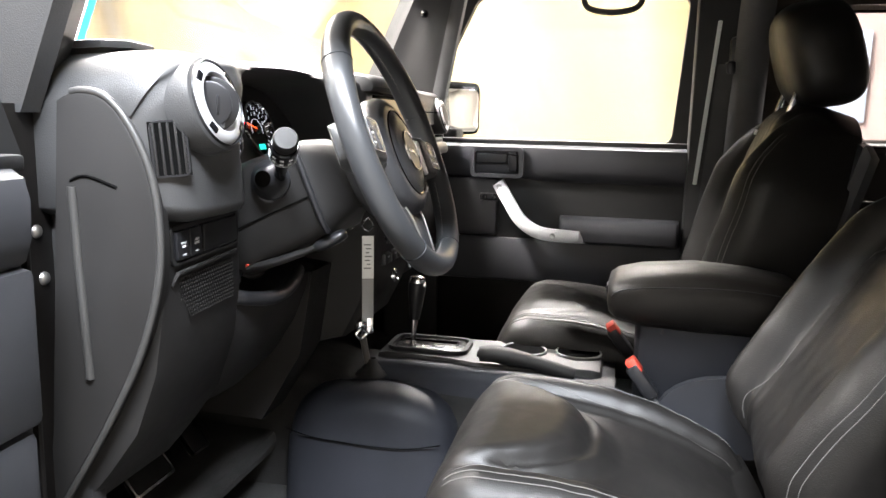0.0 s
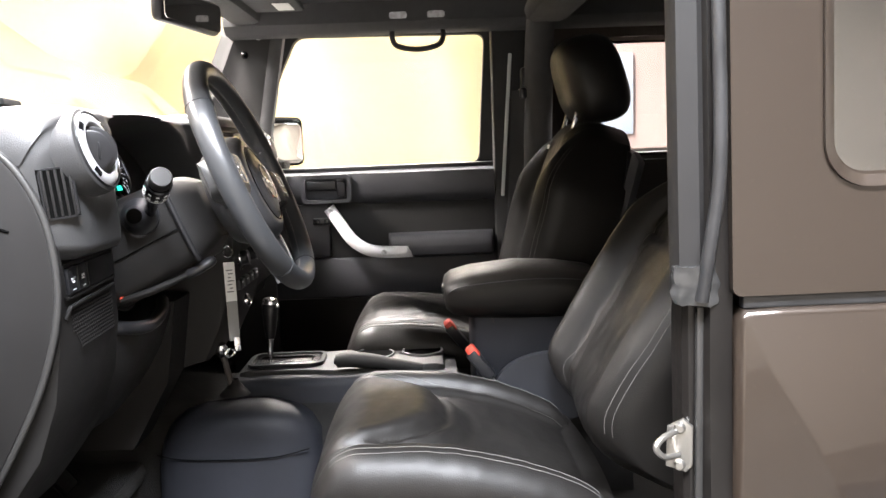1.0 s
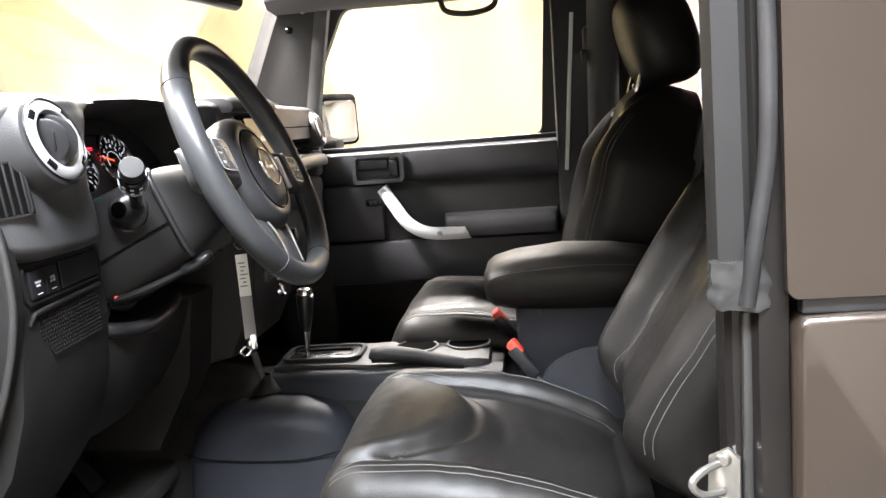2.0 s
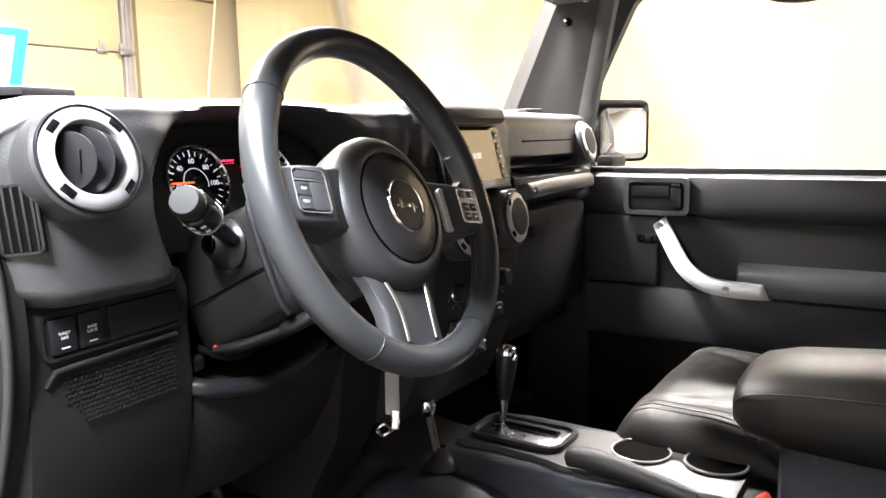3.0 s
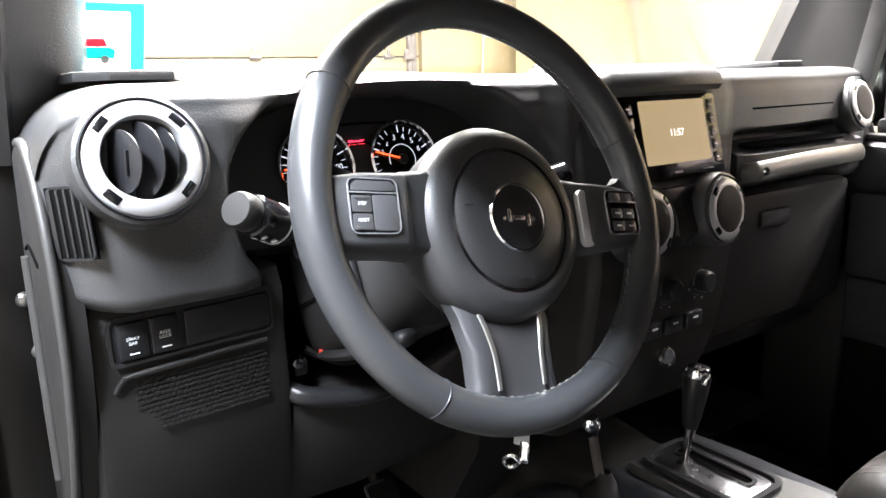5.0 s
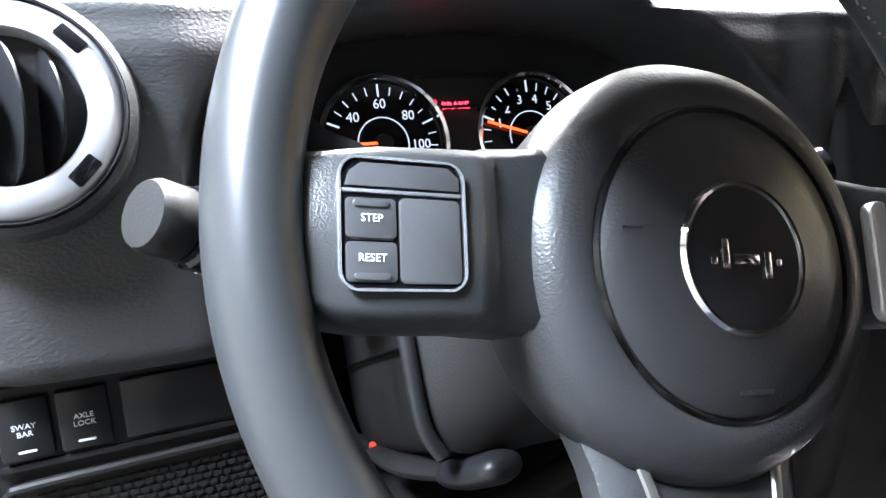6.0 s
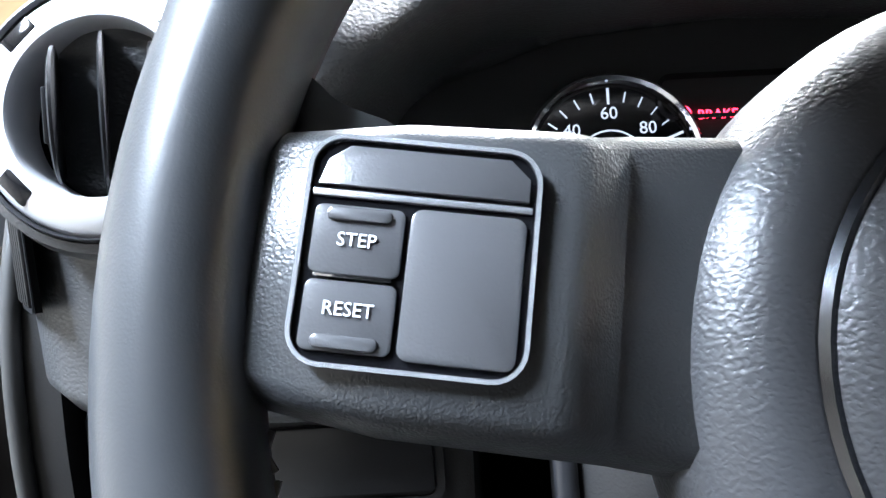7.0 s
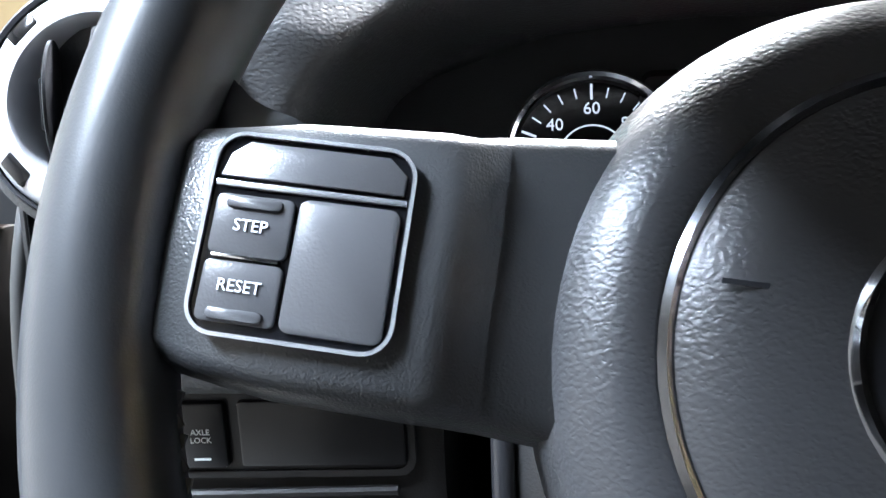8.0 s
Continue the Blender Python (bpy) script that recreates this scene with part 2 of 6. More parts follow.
def prism(bm, outline, depth, m=None, r=0.0):
    """A plate with the outline in the xy plane of m, from z 0 to depth, front edges rounded by r."""
    m = m or Matrix()
    c = sum((Vector((*p, 0)) for p in outline), Vector()) / len(outline)

    def ring(h, inset):
        out = []
        for p in outline:
            v = Vector((*p, 0))
            d = c - v
            out.append(m @ (v + d.normalized() * min(inset, d.length * 0.5) + Vector((0, 0, h))))
        return out
    rings = [ring(0, 0), ring(depth - r, 0)] if r else [ring(0, 0), ring(depth, 0)]
    if r:
        rings += [ring(depth - r * 0.3, r * 0.3), ring(depth, r)]
    return loft(bm, rings)


def rrect(w, h, r, n=5, cx=0.0, cy=0.0):
    """A rounded rectangle."""
    out = []
    for sx, sy, a in ((1, 1, 0), (-1, 1, 90), (-1, -1, 180), (1, -1, 270)):
        for k in range(n + 1):
            q = radians(a + 90 * k / n)
            out.append((cx + sx * (w / 2 - r) + r * math.cos(q), cy + sy * (h / 2 - r) + r * math.sin(q)))
    return out


def circle(r, n=32, cx=0.0, cy=0.0):
    return [(cx + r * math.cos(2 * math.pi * k / n), cy + r * math.sin(2 * math.pi * k / n)) for k in range(n)]


def hoop(bm, outer, inner, depth, m=None):
    """A flat band between two outlines with as many points, from z 0 to depth."""
    m = m or Matrix()
    P = lambda o, h: [m @ Vector((*p, h)) for p in o]
    rings = [P(outer, 0), P(outer, depth), P(inner, depth), P(inner, 0), P(outer, 0)]
    loft(bm, rings, caps=False)
    bmesh.ops.remove_doubles(bm, verts=bm.verts, dist=1e-7)
    return bm


def axes(origin, x, z):
    """A pose whose z axis looks along z and whose x axis lies near x."""
    z = Vector(z).normalized()
    x = Vector(x)
    x = (x - z * x.dot(z)).normalized()
    y = z.cross(x)
    m = Matrix((x, y, z)).transposed().to_4x4()
    m.translation = origin
    return m


def lettering(name, words, size, m, material, parent, label="", thick=0.0002, squeeze=1.0):
    """Raised words in the built-in font, centred on m."""
    cu = bpy.data.curves.new(name, "FONT")
    cu.body, cu.size, cu.align_x, cu.align_y, cu.extrude, cu.resolution_u = words, size, "CENTER", "CENTER", thick, 3
    tmp = bpy.data.objects.new(name, cu)
    me = bpy.data.meshes.new_from_object(tmp)
    bpy.data.objects.remove(tmp)
    me.transform(m @ Matrix.Diagonal((squeeze, 1, 1, 1)))
    me.materials.append(material)
    ob = new(name, me)
    ob.parent = parent
    if parent.type == "EMPTY":
        ob.matrix_parent_inverse = Matrix.Translation(parent.location).inverted()
    if label:
        ob["label"] = label
    return ob


def smoothstep(a, b, x):
    t = max(0.0, min(1.0, (x - a) / (b - a)))
    return t * t * (3 - 2 * t)


def bump(x, c, w):
    return math.exp(-((x - c) / w) ** 2)


# ---- the garage ----
structure("floor", box(B(), (0.2, 0, -0.05), (12.4, 10.4, 0.1)), CONCRETE, "worn grey concrete garage floor", "floor")
structure("ceiling", box(B(), (0.2, 0, 3.86), (12.4, 10.4, 0.1)), CEILP, "plain off-white painted garage ceiling", "ceiling")
structure("wall_west", box(B(), (0.2, -5.1, 1.9), (12.4, 0.2, 3.8)), WALLP, "plain unseen garage wall, dark to cut bounced light", "wall")
structure("wall_south", box(B(), (6.3, 0, 1.9), (0.2, 10.0, 3.8)), WALLP, "plain unseen garage wall behind the car, dark to cut bounced light", "wall")
structure("wall_east", box(B(), (0.2, 5.1, 2.5), (12.4, 0.2, 2.6)), PINKW, "pale pink painted wall above a grey wainscot", "wall")
structure("trim", box(B(), (0.2, 5.0, 0.595), (12.4, 0.03, 1.19)), SILVERW, "light grey wainscot panel along the wall", "wainscot")
structure("trim", box(B(), (0.2, 5.095, 0.6), (12.4, 0.15, 1.2)), SILVERW, "grey block wall behind the wainscot", "wall")
structure("trim", box(B(), (0.2, 4.99, 1.205), (12.4, 0.05, 0.02), 0.005), DARKST, "thin dark cap rail on the wainscot", "trim")
wn = B()
box(wn, (-5.75, -3.25, 1.9), (0.2, 3.5, 3.8))
box(wn, (-5.75, 4.2, 1.9), (0.2, 1.6, 3.8))
box(wn, (-5.75, 0.95, 3.45), (0.2, 4.9, 0.7))
structure("wall_north", wn, DOORP, "painted garage wall round the overhead door", "wall")
p = box(B(), (1.83, 4.965, 1.68), (0.27, 0.03, 0.68), 0.006)
tagged(part("wall_panel", p, BLUEP), "pale blue rectangular panel hung on the pink wall", "panel")

gdoor = thing("garage_door", (-5.6, 0.95, 0), "cream sectional overhead garage door with steel hinges, closed", "garage door")
for k, (z0, z1) in enumerate(((0.0, 0.29), (0.29, 0.89), (0.89, 1.49), (1.49, 2.09), (2.09, 2.69), (2.69, 3.2))):
    bm = box(B(), (-5.64, 0.95, (z0 + z1) / 2), (0.05, 4.78, z1 - z0 - 0.012), 0.012)
    sec = part("door_section", bm, DOORP, gdoor)
    if k:
        for y in (-1.2, 0.25, 1.73, 3.0):
            h = B()
            box(h, (-5.605, y, z0), (0.02, 0.09, 0.05), 0.006)
            box(h, (-5.60, y, z0 + 0.05), (0.015, 0.035, 0.08), 0.006)
            lathe(h, [(0, -0.05), (0.012, -0.05), (0.012, 0.05), (0, 0.05)], 10, Matrix.Translation((-5.59, y, z0)) @ pose(0, 0, 0, 90))
            part("hinge", h, DARKST, sec, "dark steel hinge")
for y in (-1.5, 3.22):
    bm = box(B(), (-5.6, y, 1.7), (0.06, 0.05, 3.4), 0.008)
    box(bm, (-5.57, y + 0.035, 1.7), (0.012, 0.05, 3.4), 0.003)
    tr = part("track", bm, DARKST, gdoor, "dark steel vertical door track")
    for z in (0.89, 1.49, 2.09, 2.69):
        part("bracket", box(box(B(), (-5.55, y - 0.03, z), (0.03, 0.11, 0.05), 0.006), (-5.54, y - 0.07, z + 0.04), (0.03, 0.04, 0.06), 0.01), DARKST, tr)
bm = box(B(), (-5.62, 3.95, 3.0), (0.03, 0.72, 0.7), 0.01)
tagged(part("wall_board", bm, WOODB), "dark brown wooden board fixed high beside the overhead door", "board")
bm = tube(B(), smoothed([(-5.5, 4.2, 3.81), (-5.49, 4.19, 2.9), (-5.50, 4.12, 2.3), (-5.5, 4.02, 1.7), (-5.5, 3.98, 0.6)], 6), 0.012)
tagged(part("hanging_cord", bm, CLOTH), "pale cord hanging down beside the garage door", "cord")


def backdrop():
    """A cream cloth backdrop, hung in folds round the corner of the garage."""
    line = smoothed([(-5.3, 4.25, 0), (-5.05, 4.55, 0), (-4.6, 4.62, 0), (-3.0, 4.5, 0), (-1.2, 4.35, 0), (0.2, 4.3, 0), (1.05, 4.35, 0)], 46)
    rows = []
    zs = [0.02 + 3.5 * k / 26 for k in range(27)]
    run = 0.0
    for i, p in enumerate(line):
        q = line[min(i + 1, len(line) - 1)]
        r = line[max(i - 1, 0)]
        d = (q - r).normalized()
        n = Vector((d.y, -d.x, 0))
        run += (p - r).length * 0.5
        col = []
        for z in zs:
            lean = 0.60 * (z - 1.7) * math.sin(run * 0.9)
            a = 0.12 * math.sin(7.0 * run + lean * 4 + 1.3 * math.sin(2.3 * run)) + 0.03 * math.sin(17 * run + 2 * lean + z)
            a += 0.10 * (noise.noise(Vector((run * 1.1, z * 0.5, 3.0))))
            drop = 0.05 * math.sin(run * 2.1)
            col.append(p + n * a * (1.15 - 0.15 * z / 3.5) + Vector((0, 0, z + drop * z / 3.5 * 0.3)))
        rows.append(col)
    bm = loft(B(), rows, closed=False)
    bmesh.ops.solidify(bm, geom=bm.faces[:], thickness=0.006)
    return bm


cl = thing("backdrop_curtain", (-1.5, 4.4, 0), "cream cloth photo backdrop hung in long soft folds", "curtain")
part("cloth", backdrop(), CLOTH, cl)
part("curtain_rail", tube(B(), smoothed([(-5.3, 4.25, 3.56), (-5.05, 4.55, 3.56), (-4.6, 4.62, 3.56), (-3.0, 4.5, 3.56), (-1.2, 4.35, 3.56), (0.2, 4.3, 3.56), (1.05, 4.35, 3.56)], 6), 0.02), DARKST, cl, "dark steel curtain rail")
# Unseen fixtures with glowing diffusers, added round the lamps
for n, p, sx, sy, w, c in LAMPS:
    fx = thing("added_ceiling_light", (p[0], p[1], 3.81), "added white ceiling light out of view, switched on", "lamp", "ceiling lights of the garage")
    part("housing", hoop(B(), rrect(sx + 0.06, sy + 0.06, 0.01), rrect(sx + 0.004, sy + 0.004, 0.01), 0.06, Matrix.Translation((p[0], p[1], 3.75))), WHITEPL, fx)
    part("diffuser", box(B(), (p[0], p[1], 3.785), (sx, sy, 0.03), 0.005), TUBE, fx)

# ---- the car's body ----
car = thing("car", (0.3, 0, 0), "brown metallic off-road car with its driver door open", "car")


def wheel_parts(x, y, s):
    m = axes((x, y, 0.40), (1, 0, 0), (0, s, 0))
    ty = part("wheel", lathe(B(), [(0.235, -0.11), (0.36, -0.125), (0.398, -0.10), (0.40, 0.0), (0.398, 0.10), (0.36, 0.125), (0.235, 0.11), (0.235, -0.11)], 40, m), TYRE, car, "black rubber off-road tyre")
    part("rim", lathe(B(), [(0, 0.05), (0.06, 0.07), (0.09, 0.04), (0.20, 0.03), (0.225, 0.10), (0.236, 0.10), (0.236, -0.10), (0, -0.10)], 32, m), GREYPL, ty, "grey alloy rim")


for x in (-1.25, 1.17):
    for s in (-1, 1):
        wheel_parts(x, s * 0.80 + (0.07 if s > 0 else 0), s)

# floor pan, tunnel, firewall, rear wall
part("floor_pan", box(B(), (0.28, 0.035, 0.50), (1.72, 1.53, 0.06), 0.01), CARPET, car, "black carpeted floor")
part("firewall", box(B(), (-0.72, 0.035, 0.86), (0.06, 1.53, 0.78), 0.02), CARPET, car, "black carpeted firewall")
part("toe_board", box(B(), (-0.62, 0.035, 0.62), (0.30, 1.53, 0.05), 0.02), CARPET, car, "black carpeted toe board")
part("rear_wall", box(B(), (1.86, 0.035, 0.85), (0.06, 1.53, 0.72), 0.02), TRIM, car)
part("rear_deck", box(B(), (1.42, 0.035, 0.72), (0.82, 1.51, 0.05), 0.02), CARPET, car, "black carpeted load floor")


def side(s, y):
    """The y of a body part that lies y outwards from the driver's middle plane, on side s."""
    return s * y + (0.07 if s > 0 else 0.0)


def side_shell(s):
    """The rear side panel of the tub, the hardtop side with its window, and the sill."""
    bm = B()
    out = [(0.548, 0.50), (0.548, 1.075), (0.556, 1.087), (0.60, 1.089), (1.93, 1.089), (1.93, 0.92), (1.66, 0.92), (1.58, 0.72), (1.50, 0.62), (1.35, 0.55), (0.85, 0.50)]
    rings = []
    for d, ins in ((0.700, 0.0), (0.757, 0.0), (0.764, 0.003), (0.768, 0.009)):
        cx, cz = 1.2, 0.82
        rings.append([Vector((x + ins * (1 if x < cx else -1), side(s, d), z + ins * (1 if z < cz else -1))) for x, z in out])
    loft(bm, rings)
    q = part("rear_side_panel", bm, PAINT, car, "brown metallic painted rear side panel")
    lean = axes((1.235, side(s, 0.766), 1.105), (1, 0, 0), (0, s, 0.06))
    if s > 0:
        lean = axes((1.235, side(s, 0.766), 1.105), (-1, 0, 0), (0, s, 0.06))
    n = 8
    o = rrect(1.39, 0.60, 0.012, n, 0, 0.30)
    # flange round the window
    w0 = (1.20, 0.39, 0.055)
    fx = 0.018 if s < 0 else -0.018
    i0 = rrect(*w0, n, fx, 0.325)
    hm = lean
    ht = part("hardtop_side", hoop(B(), o, i0, 0.012, hm @ Matrix.Translation((0, 0, -0.012))), PAINT, car, "brown metallic painted hardtop side")
    i1 = rrect(w0[0] - 0.03, w0[1] - 0.03, 0.042, n, fx, 0.325)
    i2 = rrect(w0[0] - 0.045, w0[1] - 0.045, 0.036, n, fx, 0.325)
    bm = B()
    P = lambda oo, h: [hm @ Vector((*p, h)) for p in oo]
    loft(bm, [P(i0, 0.001), P(i0, 0.005), P(i1, -0.004), P(i1, -0.010), P(i2, -0.011), P(i2, -0.016)], caps=False)
    part("window_flange", bm, PAINT, ht, "rounded painted flange round the window")
    gb = prism(B(), rrect(w0[0] - 0.03, w0[1] - 0.03, 0.042, n, fx, 0.325), 0.004, hm @ Matrix.Translation((0, 0, -0.0145)))
    g = part("window_pane", gb, TINTED if s < 0 else SMOKED, ht, "dark tinted side window pane")
    g.visible_shadow = False
    # inner trim below and above the pane
    part("inner_trim", box(B(), (1.24, side(s, 0.715), 0.86), (1.30, 0.05, 0.44), 0.02), TRIM, car)
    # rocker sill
    part("sill", box(B(), (0.12, side(s, 0.735), 0.52), (0.86, 0.07, 0.10), 0.02), JAMB, car, "near-black brown door sill")
    # belt gasket between tub and hardtop
    part("gasket", box(B(), (1.24, side(s, 0.752), 1.096), (1.37, 0.016, 0.016), 0.003), RUBBER, car, "black rubber seam gasket")
    return ht


side_shell(-1)
side_shell(1)
part("tailgate", box(B(), (1.93, 0.035, 0.80), (0.05, 1.57, 0.60), 0.02), PAINT, car)
bm = hoop(B(), rrect(1.57, 0.62, 0.03, 6), rrect(1.2, 0.42, 0.06, 6), 0.03, axes((1.90, 0.035, 1.41), (0, 1, 0), (1, 0, 0)))
part("rear_hatch", bm, PAINT, car)
gp = part("rear_pane", prism(B(), rrect(1.24, 0.46, 0.06, 6), 0.004, axes((1.912, 0.035, 1.41), (0, 1, 0), (1, 0, 0))), TINTED, car, "dark tinted rear pane")
gp.visible_shadow = False

# door openings: rear jambs, front jambs
for s in (-1, 1):
    bm = B()
    prof = [(0.492, 0.676), (0.545, 0.676), (0.545, 0.752), (0.532, 0.757), (0.515, 0.757), (0.510, 0.745), (0.504, 0.738), (0.494, 0.738), (0.488, 0.730)]
    loft(bm, [[Vector((x + (0.0 if z > 1.02 else (1.02 - z) * 0.02), side(s, y - (0 if z < 1.1 else (z - 1.1) * 0.06)), z)) for x, y in prof] for z in (0.50, 0.8, 1.02, 1.1, 1.4, 1.69)])
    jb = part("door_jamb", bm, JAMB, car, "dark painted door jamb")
    bm = tube(B(), smoothed([(0.503, side(s, 0.760), 1.10), (0.510, side(s, 0.764), 1.16), (0.522, side(s, 0.762), 1.24), (0.526, side(s, 0.756), 1.32), (0.526, side(s, 0.746), 1.45), (0.525, side(s, 0.732), 1.68)], 5), 0.0085, 10)
    part("door_seal", bm, RUBBER, jb, "grey rubber door seal")
    bm = loft(B(), [[Vector((x, side(s, y - max(0, z - 1.1) * 0.06), z)) for x, y in ((0.482, 0.70), (0.514, 0.735), (0.514, 0.7475), (0.504, 0.754), (0.480, 0.748), (0.474, 0.728))] for z in (1.10, 1.3, 1.5, 1.69)])
    part("pillar_trim", bm, LOWER, jb, "dark grey plastic pillar trim")
    bm = box(B(), (0.507, side(s, 0.742), 0.83), (0.010, 0.010, 0.52), 0.003)
    part("jamb_flange", bm, GREYSEAL if s < 0 else TRIM, jb, "bare metal flange strip")
    # front jamb with hinge face
    bm = B()
    prof = [(-0.72, 0.66), (-0.485, 0.66), (-0.472, 0.690), (-0.470, 0.745), (-0.480, 0.772), (-0.500, 0.785), (-0.72, 0.785)]
    loft(bm, [[Vector((x, side(s, y), z)) for x, y in prof] for z in (0.50, 0.7, 0.9, 1.1, 1.25, 1.31)])
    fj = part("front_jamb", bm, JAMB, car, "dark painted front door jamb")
    for y, z in ((0.717, 1.159), (0.709, 1.100)):
        part("jamb_bolt", lathe(B(), [(0, 0.004), (0.004, 0.0038), (0.0065, 0.002), (0.008, 0.0005), (0.009, -0.003)], 16, axes((-0.4695, side(s, y), z), (0, 0, 1), (1, 0, 0))), STEEL, fj, "bare steel hinge bolt")
    # end cap of the dashboard, with its pale seam and a grey bump strip
    o = smoothed([(-0.436, 1.316, 0), (-0.412, 1.326, 0), (-0.375, 1.320, 0), (-0.343, 1.285, 0), (-0.318, 1.225, 0), (-0.311, 1.15, 0), (-0.320, 1.085, 0), (-0.346, 1.01, 0), (-0.385, 0.935, 0), (-0.43, 0.86, 0), (-0.475, 0.79, 0)], 4)
    bm = prism(B(), [(p.x, p.y) for p in o] + [(-0.490, 0.76), (-0.470, 0.90)], 0.026, Matrix(((1, 0, 0, 0), (0, 0, s, side(s, 0.688)), (0, 1, 0, 0), (0, 0, 0, 1))), 0.006)
    ec = part("end_cap", bm, LOWER, car, "black end cap of the dashboard")
    part("cap_seam", tube(B(), [(p.x + 0.002, side(s, 0.7095), p.y) for p in o[3:]], 0.0048, 10, up=(0, 1, 0)), STRIPM, ec, "grey rubber seam")
    part("bump_strip", tube(B(), smoothed([(-0.420, side(s, 0.715), 1.215), (-0.415, side(s, 0.715), 1.1), (-0.409, side(s, 0.715), 0.98)], 4), 0.0055, 12), STRIPM, ec, "light grey bump strip")
    part("strip_head", tube(B(), smoothed([(-0.422, side(s, 0.714), 1.222), (-0.40, side(s, 0.714), 1.228), (-0.36, side(s, 0.714), 1.216)], 5), 0.002, 6), SHADEBLACK, ec)
    part("cowl_side", box(B(), (-0.53 if s > 0 else -0.585, side(s, 0.675), 0.90), (0.42 if s > 0 else 0.30, 0.03, 0.80), 0.008), TRIM, car, "black footwell side trim")

# crumpled clear film strap on the driver's pillar
bm = B()
rings = []
for k in range(9):
    z = 1.095 + 0.048 * k / 8
    ring = []
    for j in range(16):
        a = 2 * math.pi * j / 16
        v = Vector((0.500 + 0.030 * math.cos(a), -0.748 + 0.013 * math.sin(a), z))
        v += 0.006 * noise.noise_vector(v * 55)
        ring.append(v)
    rings.append(ring)
tagged(part("plastic_wrap", loft(bm, rings), mat("crumpled_film", (0.03, 0.03, 0.03), 0.18, var=0.3, patch=50), car), "crumpled clear plastic wrap round the door pillar")

# door striker
st = part("striker", prism(B(), [(-0.016, -0.030), (0.010, -0.036), (0.018, -0.026), (0.018, 0.026), (0.006, 0.036), (-0.014, 0.024)], 0.006, axes((0.484, -0.732, 0.905), (0.82, -0.4, 0), (-0.35, -0.94, 0)), 0.002), STEEL, car, "bare steel door striker")
part("striker_loop", tube(B(), smoothed([(0.480, -0.738, 0.925), (0.458, -0.752, 0.922), (0.446, -0.760, 0.912), (0.458, -0.756, 0.898), (0.482, -0.740, 0.893)], 5), 0.0042, 8), STEEL, st)
for dz in (0.024, -0.026):
    part("bolt", lathe(B(), [(0, 0.004), (0.005, 0.004), (0.008, 0), (0.008, -0.004)], 12, axes((0.483, -0.7395, 0.905 + dz), (0, 0, 1), (-0.35, -0.94, 0))), STEEL, st)

# hood, cowl, fenders, grille
rings = []
for k in range(9):
    x = -0.66 - 1.35 * k / 8
    rings.append([Vector((x, -0.62 + 1.24 * j / 16, 1.315 - 0.012 * k - 0.055 * abs((j - 8) / 8) ** 3 + 0.040 * smoothstep(0.55, 0.3, abs((j - 8) / 8)))) for j in range(17)])
bm = loft(B(), rings, closed=False)
bmesh.ops.solidify(bm, geom=bm.faces[:], thickness=0.02)
part("hood", bm, PAINT, car, "brown metallic painted hood")
part("cowl", box(B(), (-0.63, 0, 1.30), (0.14, 1.30, 0.07), 0.015), JAMB, car)
for s in (-1, 1):
    bm = box(B(), (-1.30, s * 0.66, 1.00), (1.40, 0.20, 0.46), 0.04)
    fe = part("fender", bm, PAINT, car)
    part("flare", box(B(), (-1.28, s * 0.84, 0.93), (1.0, 0.20, 0.05), 0.02), TRIM, fe)
    bm = box(B(), (1.2, s * 0.83 + (0.07 if s > 0 else 0), 0.79), (1.0, 0.15, 0.06), 0.03)
    part("rear_flare", bm, TRIM, car, "black plastic rear wheel flare")
part("grille", box(B(), (-2.02, 0, 1.05), (0.06, 1.2, 0.50), 0.02), PAINT, car)
bp = part("front_bumper", box(B(), (-2.16, 0, 0.66), (0.22, 1.5, 0.20), 0.03), TRIM, car)

